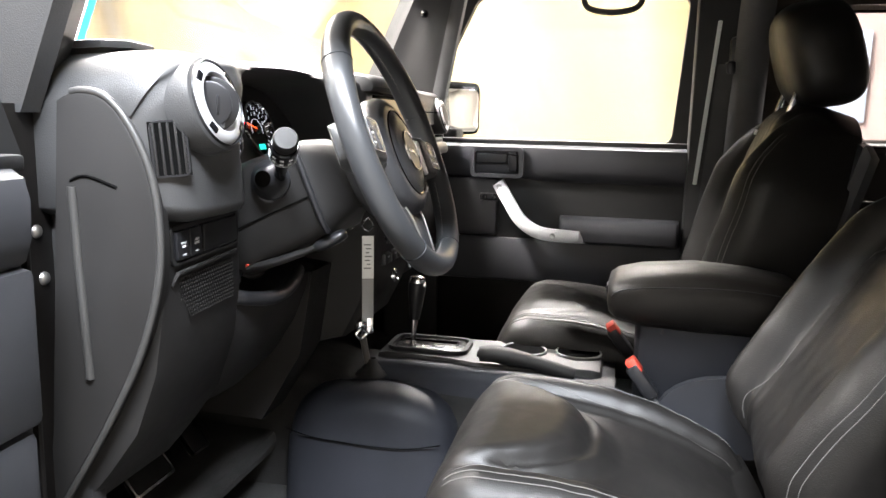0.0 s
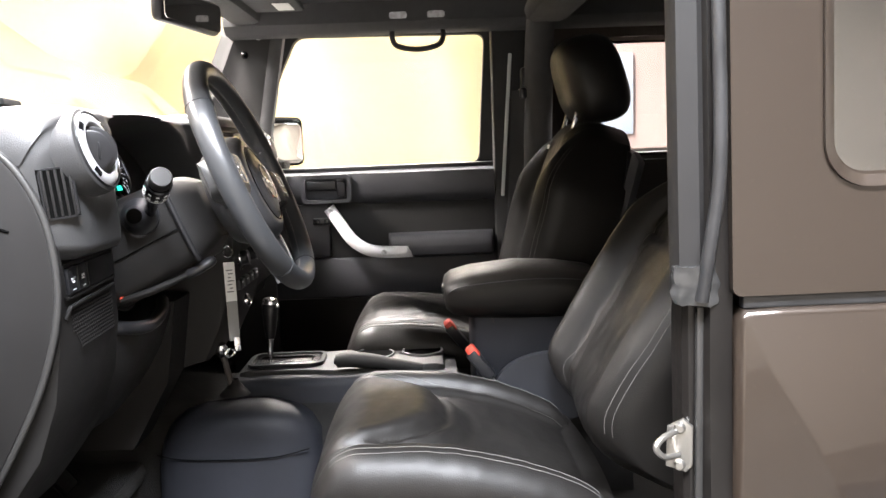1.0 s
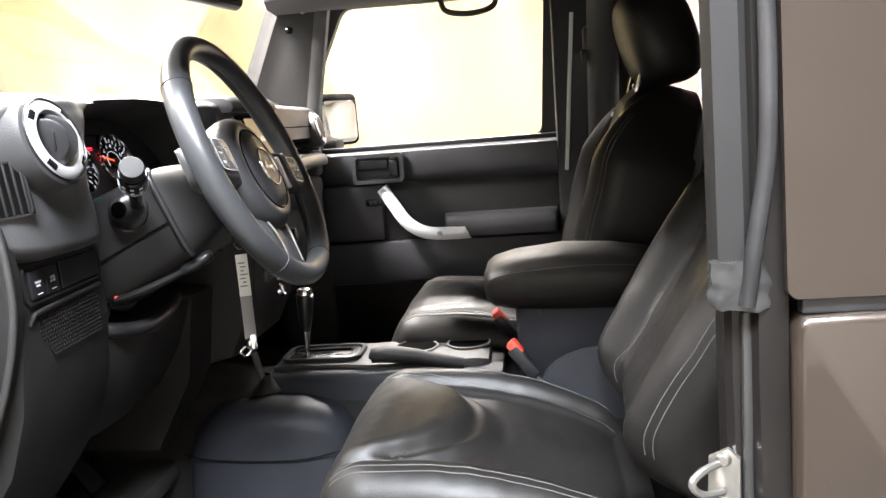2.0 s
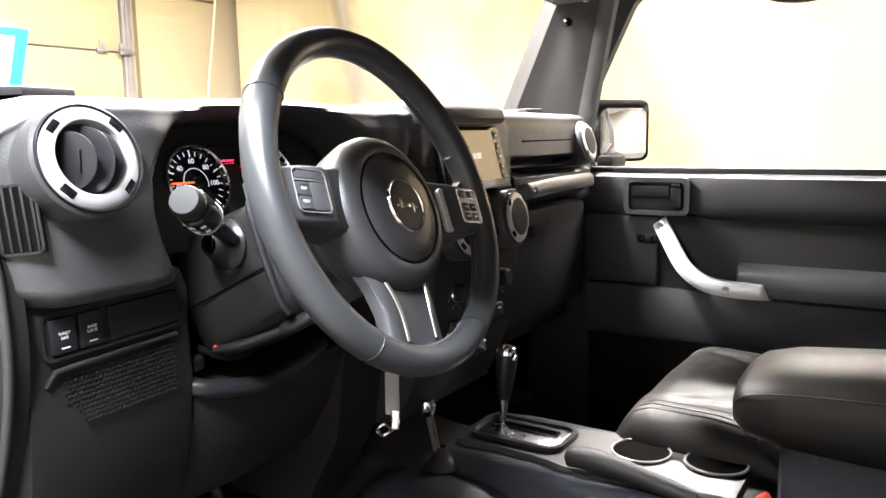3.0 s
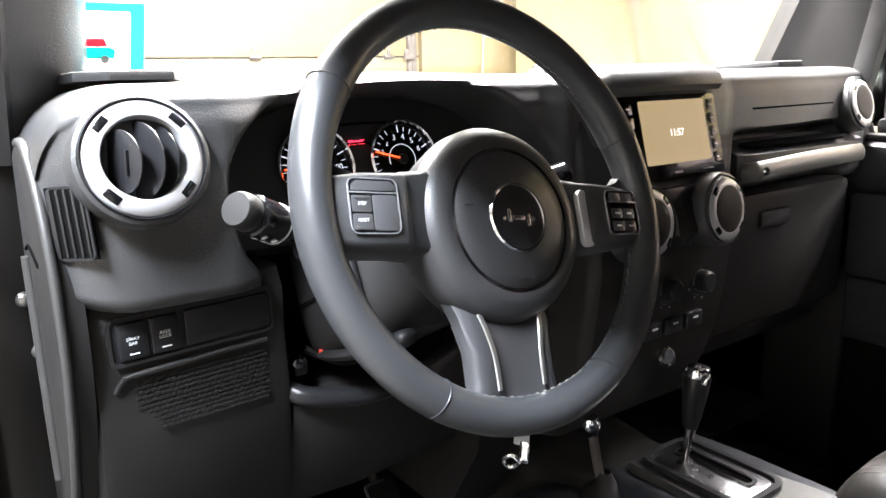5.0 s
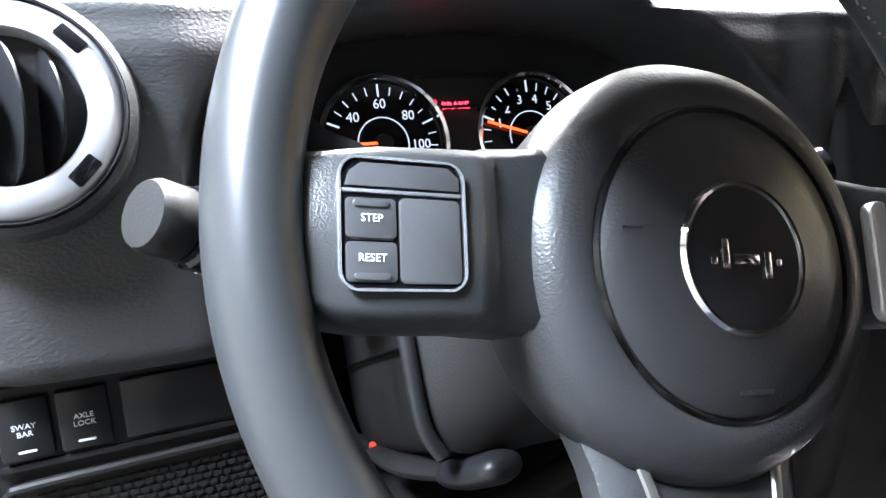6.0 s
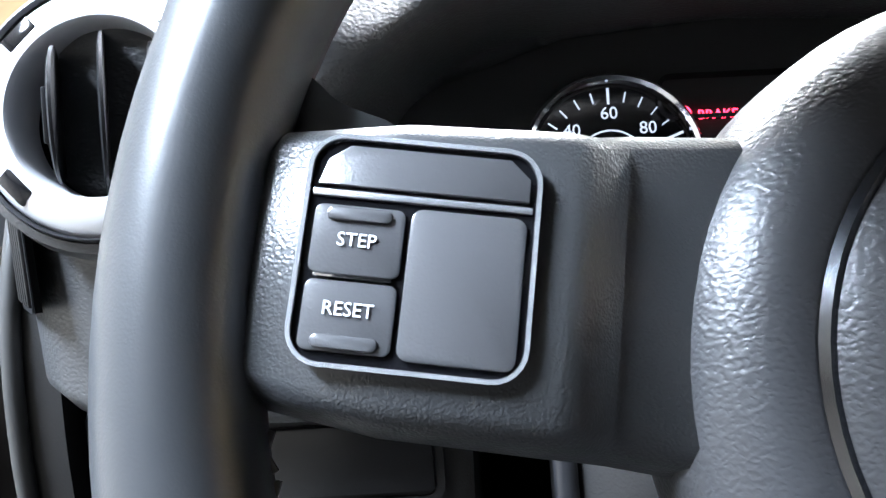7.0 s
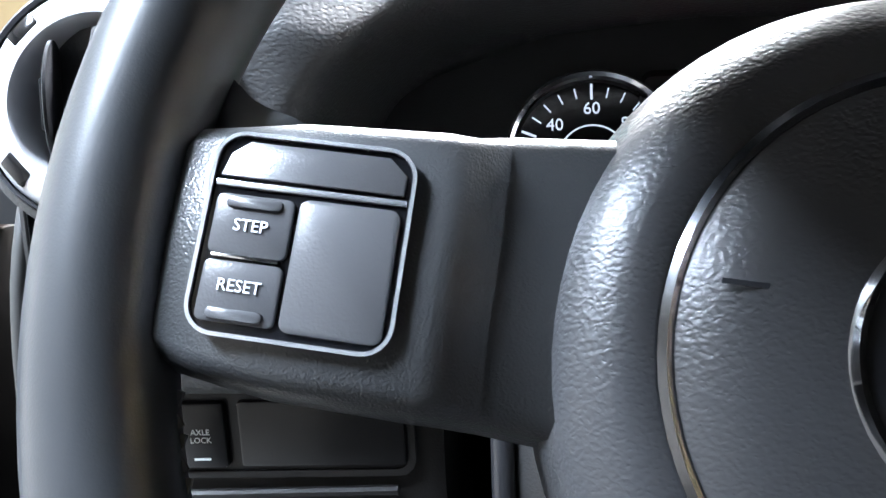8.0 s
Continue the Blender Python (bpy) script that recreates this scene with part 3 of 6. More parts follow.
# windshield surround: the glass lies on x = -0.494 + 0.43 (z - 1.452)
WS = lambda z: -0.494 + 0.43 * (z - 1.452)
gl = B()
zs = (1.35, 1.72)
loft(gl, [[Vector((WS(z) - 0.045 * (1 - (y / 0.66) ** 2) * 0.5 + o, y, z)) for y in [-0.64 + 1.345 * k / 20 for k in range(21)]] for z, o in ((1.35, 0), (1.72, 0), (1.72, -0.004), (1.35, -0.004))], closed=False)
ws = part("windshield", gl, CLEAR, car, "clear windshield pane")
ws.visible_shadow = False
for s in (-1, 1):
    bm = B()
    rings = []
    for k in range(10):
        z = 1.30 + 0.42 * k / 9
        x = WS(z)
        w = 0.690 + 0.014 * k / 9 if s > 0 else 0.622
        e = 0.232 - 0.085 * k / 9 if s > 0 else 0.100
        ring = [(x - 0.03, w + 0.015), (x + 0.018, w), (x + 0.045, w + 0.010), (x + 0.075, min(w + 0.040, 0.711)), (x + e - 0.012, 0.706), (x + e, 0.712), (x + e - 0.004, 0.738), (x - 0.03, 0.738)]
        rings.append([Vector((a, s * b, z)) for a, b in ring])
    loft(bm, rings)
    ap = part("windshield_pillar", bm, LOWER if s > 0 else DASH, car, "grey-black padded windshield pillar", 32)
    bm = B()
    rings = []
    for k in range(10):
        z = 1.31 + 0.36 * k / 9
        x = WS(z) + (0.226 - 0.085 * k / 9 if s > 0 else 0.000)
        ring = [(x, 0.694), (x + 0.018, 0.700), (x + 0.022, 0.716), (x + 0.010, 0.742), (x - 0.02, 0.744), (x - 0.02, 0.70)]
        rings.append([Vector((a, s * b, z)) for a, b in ring])
    loft(bm, rings)
    part("pillar_seal", bm, RUBBER, ap, "black rubber pillar seal")
    for z, bx in ((1.595, -0.362), (1.648, -0.316)):
        nv = Vector((0.80, -s * 0.55, -0.2))
        cc = Vector((bx, s * (0.697 if s > 0 else 0.635), z))
        part("pillar_bolt", lathe(B(), [(0, 0.004), (0.006, 0.0045), (0.010, 0.002), (0.0115, -0.006)], 18, axes(cc, (0, 0, 1), nv)), PIANO if z < 1.62 else GREYPL, ap)
    # door header rail, roll bar padding
    bm = B()
    rings = []
    for k in range(12):
        x = -0.40 + 2.20 * k / 11
        rings.append([Vector((x, s * b, z)) for b, z in ((0.60, 1.73), (0.605, 1.665), (0.63, 1.645), (0.70, 1.640), (0.735, 1.655), (0.74, 1.74))])
    part("roof_rail", loft(bm, rings), HEADLINER, car, "black padded roof rail")
    dx = 0.0 if s > 0 else 0.085
    bm = tube(B(), smoothed([(0.50 + dx, s * 0.62, 0.55), (0.50 + dx, s * 0.625, 1.0), (0.51 + dx, s * 0.62, 1.45), (0.515 + dx, s * 0.60, 1.62), (0.52 + dx, s * 0.55, 1.69)], 6), 0.042, 14)
    part("roll_bar", bm, HEADLINER, car, "black padded roll bar")
part("pillar_panel", box(B(), (0.450, 0.735, 1.20), (0.138, 0.058, 0.92), 0.010), TRIM, car, "black pillar trim panel")
part("pillar_strip", box(B(), (0, 0, 0), (0.011, 0.006, 0.434), 0.002, pose(0.421, 0.7035, 1.357, 0, 4.5, 0)), SILVERW, car, "thin pale edge strip on the pillar")
part("roll_bar", box(B(), (0.53, 0, 1.675), (0.13, 1.16, 0.07), 0.03), HEADLINER, car, "black padded roll bar")
part("windshield_header", box(B(), (-0.335, 0, 1.705), (0.09, 1.28, 0.07), 0.02), HEADLINER, car, "black padded windshield header")
part("roof", box(box(B(), (0.76, 0.035, 1.755), (2.30, 1.54, 0.035), 0.012), (0.76, 0.035, 1.785), (2.28, 1.52, 0.03), 0.014), PAINT, car, "brown hardtop roof")
part("headliner", box(B(), (0.76, 0, 1.728), (2.20, 1.22, 0.012), 0.003), HEADLINER, car, "black headliner")


# ---- the doors ----
def make_door(name, T, label):
    """A front door, described closed on the passenger's side and carried by T."""
    base = T @ Vector((0.05, 0.74, 0.52))
    d = thing(name, base, label, "car door", "front doors of the car")

    def put(pn, bm, material, parent=d, lab=""):
        bmesh.ops.transform(bm, matrix=T, verts=bm.verts)
        return part(pn, bm, material, parent, lab)
    put("outer_panel", box(B(), (0.025, 0.795, 0.875), (0.93, 0.035, 0.73), 0.014), PAINT, d, "brown metallic outer panel")
    put("front_edge", box(B(), (-0.4415, 0.767, 0.875), (0.008, 0.102, 0.72), 0.003), JAMB, d, "dark painted door edge")
    put("door_core", box(B(), (0.025, 0.745, 0.875), (0.90, 0.075, 0.715), 0.01), JAMB)
    bm = B()
    for z0, z1, y, r in ((0.535, 0.838, 0.708, 0.008), (0.840, 0.972, 0.694, 0.012)):
        box(bm, (-0.025, (y + 0.735) / 2, (z0 + z1) / 2), (0.78, 0.735 - y, z1 - z0), r)
    put("lower_trim", bm, DOORTRIM, d, "dark grey moulded door panel")
    # recessed pad, belt pad
    put("inset_pad", box(B(), (0.10, 0.720, 1.06), (0.54, 0.034, 0.20), 0.01), TRIM)
    rings = []
    for x in (-0.418, -0.41, -0.09, -0.07, -0.04, 0.10, 0.33, 0.352, 0.36):
        e = 0.012 if x in (-0.418, 0.36) else 0.0
        f = 0.012 * smoothstep(-0.09, -0.03, x)
        rings.append([Vector((x, y + e, z)) for y, z in ((0.735, 1.135), (0.712 - f, 1.140), (0.694 - f, 1.152), (0.686 - f, 1.175), (0.684 - f, 1.215), (0.690 - f, 1.236), (0.705, 1.246), (0.735, 1.249))])
    put("belt_pad", loft(B(), rings), DOORTRIM, d, "dark grey padded belt rail")
    put("belt_seal", box(B(), (-0.03, 0.728, 1.2505), (0.80, 0.050, 0.016), 0.004), RUBBER, d, "black rubber belt seal")
    put("side_trim", box(B(), (-0.295, 0.712, 1.06), (0.25, 0.044, 0.17), 0.01), DOORTRIM)
    # armrest
    rings = []
    for x, e in ((0.015, 0.020), (0.022, 0.006), (0.05, 0.0), (0.20, 0.0), (0.32, 0.0), (0.338, 0.006), (0.345, 0.02)):
        rings.append([Vector((x, y + e * (1 if y < 0.68 else 0), z)) for y, z in ((0.715, 0.965), (0.668, 0.968), (0.650, 0.978), (0.644, 1.000), (0.646, 1.022), (0.655, 1.036), (0.672, 1.043), (0.715, 1.045))])
    put("armrest", loft(B(), rings), DOORTRIM, d, "black padded armrest")
    # pull handle
    path = smoothed([(-0.170, 0.688, 1.132), (-0.135, 0.662, 1.083), (-0.095, 0.642, 1.030), (-0.045, 0.632, 1.000), (0.010, 0.632, 0.992), (0.075, 0.640, 0.990)], 7)
    rings = []
    for i, p in enumerate(path):
        a, b = path[max(0, i - 1)], path[min(len(path) - 1, i + 1)]
        t = (b - a).normalized()
        u = Vector((-t.z, 0, t.x)).normalized()
        w = 0.019
        o = Vector((0, 1, 0))
        rings.append([p + u * q * w + o * h for q, h in ((-1, 0.012), (-0.92, 0.003), (-0.6, 0.0), (0, -0.003), (0.6, 0.0), (0.92, 0.003), (1, 0.012))])
    rings = [[v.copy() for v in rings[0]]] + rings + [[v.copy() for v in rings[-1]]]
    for v in rings[0]:
        v.y += 0.008
    for i, v in enumerate(rings[-1]):
        v.y += 0.008
        v.x += 0.018 * (1 - i / 6)
    hd = put("pull_handle", loft(B(), rings), HANDLE, d, "satin silver curved pull handle")
    for p in (path[2], path[-9]):
        put("screw", lathe(B(), [(0, 0.0005), (0.004, 0.0005), (0.006, 0.002), (0.0085, 0.002), (0.009, -0.003)], 16, axes((p.x, p.y - 0.0035, p.z), (1, 0, 0), (0, -1, 0))), SILVERP, hd)
    put("handle_back", tube(B(), [v + Vector((0, 0.022, 0)) for v in path], 0.015, 8), TRIM, hd)
    # latch bezel with paddle and lock
    m = axes((-0.172, 0.692, 1.192), (1, 0, 0), (0, -1, 0))
    bz = put("latch_bezel", hoop(B(), rrect(0.155, 0.088, 0.016), rrect(0.132, 0.066, 0.010), 0.022, m), DOORTRIM, d, "black latch bezel")
    # Black plate behind the bezel stands for the shade in the latch recess
    put("latch_shade", box(B(), (-0.172, 0.697, 1.192), (0.14, 0.006, 0.075)), SHADEBLACK, bz)
    put("latch_paddle", box(B(), (-0.188, 0.680, 1.203), (0.092, 0.012, 0.030), 0.005), SMOOTH, bz, "black latch paddle")
    put("lock_lever", box(B(), (-0.125, 0.676, 1.190), (0.026, 0.018, 0.048), 0.005), SMOOTH, bz)
    put("lock_mark", box(B(), (-0.125, 0.672, 1.219), (0.020, 0.014, 0.008), 0.002), SMOOTH, bz)
    sw = put("switch_pad", box(B(), (-0.192, 0.688, 1.090), (0.060, 0.010, 0.022), 0.006), SMOOTH)
    for k in (-1, 1):
        put("knob", lathe(B(), [(0, 0.009), (0.006, 0.008), (0.008, 0.0)], 14, axes((-0.192 + k * 0.014, 0.684, 1.090), (1, 0, 0), (0, -1, 0))), PIANO, sw)
    # window surround
    o = [(-0.490, 1.24), (-0.277, 1.70), (0.395, 1.70), (0.372, 1.24)]
    i = [(-0.450, 1.256), (-0.249, 1.663), (0.340, 1.656), (0.313, 1.256)]

    def ease(q, n=7, r=0.03):
        out = []
        for k in range(4):
            a, b, c = Vector(q[k - 1]), Vector(q[k]), Vector(q[(k + 1) % 4])
            p0, p1 = b + (a - b).normalized() * r, b + (c - b).normalized() * r
            for j in range(n):
                t = j / (n - 1)
                out.append(tuple((1 - t) ** 2 * p0 + 2 * t * (1 - t) * b + t * t * p1))
        return out
    m = Matrix(((1, 0, 0, 0), (0, -0.03, 1, 0.752 + 0.03 * 1.25), (0, 1, 0, 0), (0, 0, 0, 1)))
    wf = put("window_frame", hoop(B(), ease(o, r=0.02), ease(i), 0.030, m), TRIM, d, "black window frame")
    pane = put("window_pane", prism(B(), ease(i, r=0.02), 0.004, m @ Matrix.Translation((0, 0, 0.012))), CLEAR, wf, "clear window pane")
    pane.visible_shadow = False
    # outside mirror
    RT = Matrix.Translation((-0.338, 0.868, 1.343)) @ pose(0, 0, 0, 0, 0, -34)
    mr = put("side_mirror", box(B(), (-0.012, 0.0, 0.003), (0.080, 0.178, 0.162), 0.022, RT, 4), SHADEBLACK, d, "black side mirror housing")
    put("mirror_arm", box(B(), (-0.335, 0.815, 1.268), (0.05, 0.10, 0.035), 0.012), TRIM, mr)
    put("mirror_glass", prism(B(), rrect(0.144, 0.130, 0.022), 0.004, RT @ axes((0.027, -0.004, -0.004), (0, 1, 0), (1, 0, 0)), 0.001), MIRROR, mr, "flat mirror glass")
    # hinges
    for z in (0.72, 1.08):
        hg = put("hinge", box(B(), (-0.445, 0.822, z), (0.075, 0.016, 0.05), 0.005), JAMB, d)
        put("pin", lathe(B(), [(0, -0.03), (0.009, -0.03), (0.009, 0.03), (0, 0.03)], 12, Matrix.Translation((-0.465, 0.827, z))), JAMB, hg)
    for z in (1.150, 1.085, 0.95):
        put("edge_bolt", lathe(B(), [(0, 0.006), (0.006, 0.006), (0.010, 0.0), (0.010, -0.004)], 12, axes((-0.424, 0.742, z), (0, 0, 1), (-1, 0, 0))), CHROME)
    return d


make_door("passenger_door", Matrix.Translation((0.027, 0.04, -0.010)), "closed front passenger door with dark grey panel and silver pull handle")
HG = Vector((-0.470, -0.790, 0))
make_door("driver_door", Matrix.Translation(HG) @ pose(0, 0, 0, 0, 0, -88) @ Matrix.Translation(-HG) @ Matrix.Diagonal((1, -1, 1, 1)), "wide open driver door with dark grey panel and silver pull handle")


# ---- the dashboard ----
dash = thing("dashboard", (-0.45, 0, 0.86), "black moulded dashboard with round silver air vents", "dashboard")
CY = -0.36          # the driver's middle line
SY = 0.050          # the centre stack's middle line


DM = 0.030          # the dashboard's middle line


BAY = [(-0.485, 1.150), (-0.500, 1.168), (-0.532, 1.205), (-0.549, 1.250), (-0.550, 1.288), (-0.543, 1.309), (-0.530, 1.326), (-0.505, 1.346), (-0.470, 1.360), (-0.390, 1.369), (-0.320, 1.372), (-0.265, 1.367), (-0.205, 1.352), (-0.165, 1.325), (-0.130, 1.285), (-0.106, 1.235), (-0.096, 1.150)]
BAY = [(p.x, p.y) for p in smoothed([(a, b, 0) for a, b in BAY], 4)]


def bay_depth(y, z):
    """Distance inside the opening for the instruments; negative outside it."""
    best, inside = 9.0, False
    for (ya, za), (yb, zb) in zip(BAY, BAY[1:] + BAY[:1]):
        dy, dz = yb - ya, zb - za
        if zb > 1.151 or za > 1.151:
            t = max(0.0, min(1.0, ((y - ya) * dy + (z - za) * dz) / (dy * dy + dz * dz + 1e-12)))
            best = min(best, math.hypot(y - ya - t * dy, z - za - t * dz))
        if (za > z) != (zb > z) and y < ya + (z - za) * dy / dz:
            inside = not inside
    return best if inside else -best


def dash_section(y):
    k = math.sqrt(max(0.0, 1 - (max(0.0, abs(y - DM) - 0.665) / 0.0752) ** 2))
    zt = 1.300 + (0.078 + 0.006 * bump(y, -0.33, 0.12)) * k
    zl = 1.170 + 0.02 * (1 - k)
    ex = 0.130 * (1 - k)
    slot = smoothstep(0.245, 0.275, y) * smoothstep(0.65, 0.62, y)
    xb = -0.285 - 0.018 * smoothstep(-0.56, -0.50, y) * smoothstep(-0.10, -0.14, y) + 0.010 * smoothstep(-0.09, -0.07, y) * smoothstep(0.24, 0.20, y)
    xb -= 0.024 * smoothstep(0.30, 0.62, y)
    near = -0.60 < y < -0.05
    pts = [(-0.62, 1.300), (-0.60, 1.300 + 0.050 * k), (-0.54, 1.300 + 0.066 * k), (-0.44, zt - 0.004), (xb - 0.070, zt), (xb - 0.042 - ex * 0.2, zt - 0.001), (xb - 0.026 - ex * 0.3, zt - 0.004), (xb - 0.014 - ex * 0.35, zt - 0.009)]
    z0, z1, n = zt - 0.014, zl + 0.016, 42
    last = xb
    for j in range(n + 1):
        z = z0 + (z1 - z0) * j / n
        x = xb - ex * 0.55 - 0.008 * smoothstep(zt - 0.040, zt - 0.012, z)
        x -= slot * (0.058 * smoothstep(1.288, 1.268, z) - 0.020 * smoothstep(1.23, 1.19, z))
        if near:
            x -= 0.118 * smoothstep(-0.008, 0.020, bay_depth(y, z))
        pts.append((x, z))
        last = x
    pts += [(last - 0.006 - ex * 0.2, zl + 0.006), (last - 0.026 - ex * 0.4, zl), (last - 0.07 - ex * 0.4, zl), (-0.62, zl)]
    return [Vector((x, y, z)) for x, z in pts]


ends = (0.0, 0.0018, 0.0058, 0.0118, 0.0208, 0.0328, 0.0498, 0.0648, 0.08)
ys = [DM - 0.7398 + e for e in ends] + [-0.62, -0.61] + [-0.60 + 0.0042 * i for i in range(131)] + [-0.03, 0.05, 0.12, 0.20, 0.22, 0.24, 0.245, 0.255, 0.265, 0.275, 0.35, 0.45, 0.55, 0.60, 0.62, 0.63, 0.64, 0.65, 0.67] + [DM + 0.7398 - e for e in reversed(ends)]
part("upper_dash", loft(B(), [dash_section(y) for y in ys]), DASH, dash, "soft black grained upper dashboard with a bay for the instruments", 60)
NC = Vector((0.957, 0, 0.29))
MC = axes((-0.389, -0.345, 1.279), (0, 1, 0), NC)
pl = [(-0.186, -0.085), (-0.209, -0.02), (-0.207, 0.020), (-0.160, 0.050), (-0.09, 0.074), (0.0, 0.082), (0.10, 0.076), (0.165, 0.055), (0.21, 0.0), (0.245, -0.085)]
clus = part("instrument_panel", prism(B(), pl, 0.006, MC @ Matrix.Translation((0, 0, -0.012)), 0.003), TRIM, dash, "instrument cluster with two lit round dials")
part("lip", hoop(B(), rrect(0.085, 0.026, 0.008, 5, 0, 0.036), rrect(0.080, 0.021, 0.006, 5, 0, 0.036), 0.003, MC @ Matrix.Translation((0.003, 0, -0.006))), PIANO, clus)
for gx, words, a0, da, needle in ((-0.066, ("20", "40", "60", "80", "100"), 184, -47, 180), (0.055, ("1", "2", "3", "4", "5", "6"), 159, -27, 163)):
    gm = MC @ Matrix.Translation((gx, 0, -0.006))
    dial = part("dial", lathe(B(), [(0, 0.0005), (0.044, 0.0005), (0.046, -0.004)], 40, gm), PIANO, clus, "black round dial face")
    part("dial_ring", lathe(B(), [(0.0450, 0.0), (0.0455, 0.008), (0.0475, 0.0095), (0.0492, 0.008), (0.0505, 0.0)], 48, gm), CHROME, clus, "chrome dial ring")
    ticks = B()
    for k in range(21):
        a = radians(225 - 270 * k / 20)
        ln = 0.006 if k % 5 else 0.009
        box(ticks, (0, 0, 0.001), (ln, 0.0007 if k % 5 else 0.0013, 0.0006), 0, gm @ pose(0.0385 * math.cos(a), 0.0385 * math.sin(a), 0, 0, 0, math.degrees(a)))
    part("tick_marks", ticks, DIALW, dial)
    for k, wd in enumerate(words):
        a = radians(a0 + da * k)
        lettering("numeral", wd, 0.0098, gm @ Matrix.Translation((0.0285 * math.cos(a), 0.0285 * math.sin(a), 0.0012)), DIALW, dial)
    arcb = tube(B(), [gm @ Vector((0.019 * math.cos(radians(q)), 0.019 * math.sin(radians(q)), 0.001)) for q in range(-20, 205, 9)], 0.0005, 5)
    part("inner_arc", arcb, DIALW, dial)
    nb = B()
    box(nb, (0.019, 0, 0.0042), (0.042, 0.0018, 0.001), 0, gm @ pose(0, 0, 0, 0, 0, needle))
    part("needle_cap", lathe(B(), [(0, 0.006), (0.006, 0.006), (0.007, 0.001)], 16, gm), SMOOTH, dial)
    part("needle", nb, NEEDLE, dial, "orange needle")
    part("display", box(B(), (0.002, -0.029, 0.001), (0.020, 0.009, 0.001), 0, gm), GREENGLOW, dial, "teal lit display")
lettering("brake_warning", "BRAKE", 0.0074, MC @ Matrix.Translation((-0.007, 0.025, -0.004)), REDGLOW, clus, "red lit warning word")
part("warning_lamp", lathe(B(), [(0, 0.001), (0.003, 0.001), (0.004, 0.0)], 12, MC @ Matrix.Translation((-0.025, 0.027, -0.005))), REDGLOW, clus)


# round vents
def round_vent(centre, axis, R, turn, parent, closed=False):
    m = axes(centre, (0, 1, 0), axis)
    out = [(R * 1.14, -0.030), (R * 1.16, -0.004), (R * 1.12, 0.004), (R * 1.05, 0.006), (R * 1.02, 0.002)]
    v = part("air_vent", lathe(B(), out, 56, m), DASH, parent, "round air vent")
    prof = [(R * 1.02, 0.0), (R * 1.0, 0.0055), (R * 0.965, 0.0080), (R * 0.88, 0.0105), (R * 0.77, 0.0118), (R * 0.72, 0.0115), (R * 0.695, 0.0090), (R * 0.68, -0.010)]
    part("vent_ring", lathe(B(), prof, 64, m), SILVER, v, "satin silver vent ring")
    part("vent_lip", lathe(B(), [(R * 1.035, 0.0), (R * 1.04, 0.007), (R * 1.025, 0.009), (R * 1.005, 0.007)], 56, m), SMOOTH, v)
    # Bowl coloured black to put in the shade behind the slats
    part("vent_bowl", lathe(B(), [(0, -0.045), (R * 0.55, -0.042), (R * 0.69, -0.020), (R * 0.695, -0.006)], 40, m), SHADEBLACK, v)
    for q in (44, 136, 224, 316):
        a = radians(q)
        nb = B()
        box(nb, (0, 0, 0), (R * 0.16, R * 0.30, 0.004), 0.0015, m @ pose(R * 0.855 * math.cos(a), R * 0.855 * math.sin(a), 0.0094, 0, 0, q) @ pose(0, 0, 0, 0, 10, 0))
        part("notch", nb, PIANO, v)
    S = R * 0.675
    nrm = Vector(turn).normalized()
    if closed:
        part("shutter", lathe(B(), [(0, 0.0135), (R * 0.5, 0.0130), (R * 0.70, 0.0122), (R * 0.76, 0.0105), (R * 0.77, 0.0)], 44, m), LOWER, v, "dark closed shutter")
        return v
    c0 = Vector(centre) - m.col[2].to_3d() * 0.004
    for k, o in enumerate((0.60, 0.08, -0.44)):
        off = o * S
        rr = math.sqrt(max(1e-6, S * S - off * off)) * 0.985
        pm = axes(c0 + nrm * off, (0, 0, 1), nrm)
        part("slat", lathe(B(), [(0, 0.0012), (rr * 0.92, 0.0012), (rr, 0.0004), (rr, -0.0008), (0, -0.0008)], 36, pm), SMOOTH, v, "black curved vent slat" if k else "black vent slat with a small thumb tab")
    part("thumb_tab", box(B(), (0, 0, 0), (0.0025, 0.022, 0.004), 0.001, axes(c0 + nrm * (0.60 * S + 0.002) + Vector((0.010, 0.004, 0)), (1, 0.4, 0), nrm)), SMOOTH, v)
    return v


AX = Vector((0.963, -0.01, 0.27))
round_vent((-0.279, -0.6335, 1.3145), AX, 0.0512, (0.39, -0.92, 0.05), dash)
round_vent((-0.300, 0.660, 1.311), (0.965, 0.04, 0.245), 0.0445, (0.9, -0.3, 0.3), dash, True)

# demister slot in the end of the dashboard
SM = axes((-0.3045, -0.6905, 1.262), (0.80, 0.60, 0.08), (0.60, -0.80, 0))
sv = part("side_vent", hoop(B(), rrect(0.042, 0.066, 0.008), rrect(0.037, 0.061, 0.005), 0.003, SM), SMOOTH, dash, "slotted side window demister vent")
# Black backing stands for the shade between the vanes
part("vent_back", box(B(), (0, 0, 0.001), (0.044, 0.064, 0.003), 0, SM), SHADEBLACK, sv)
for k in range(5):
    part("vane", box(B(), ((k - 2) * 0.0082, 0, 0.0025), (0.0030, 0.060, 0.004), 0.001, SM), LOWER, sv)

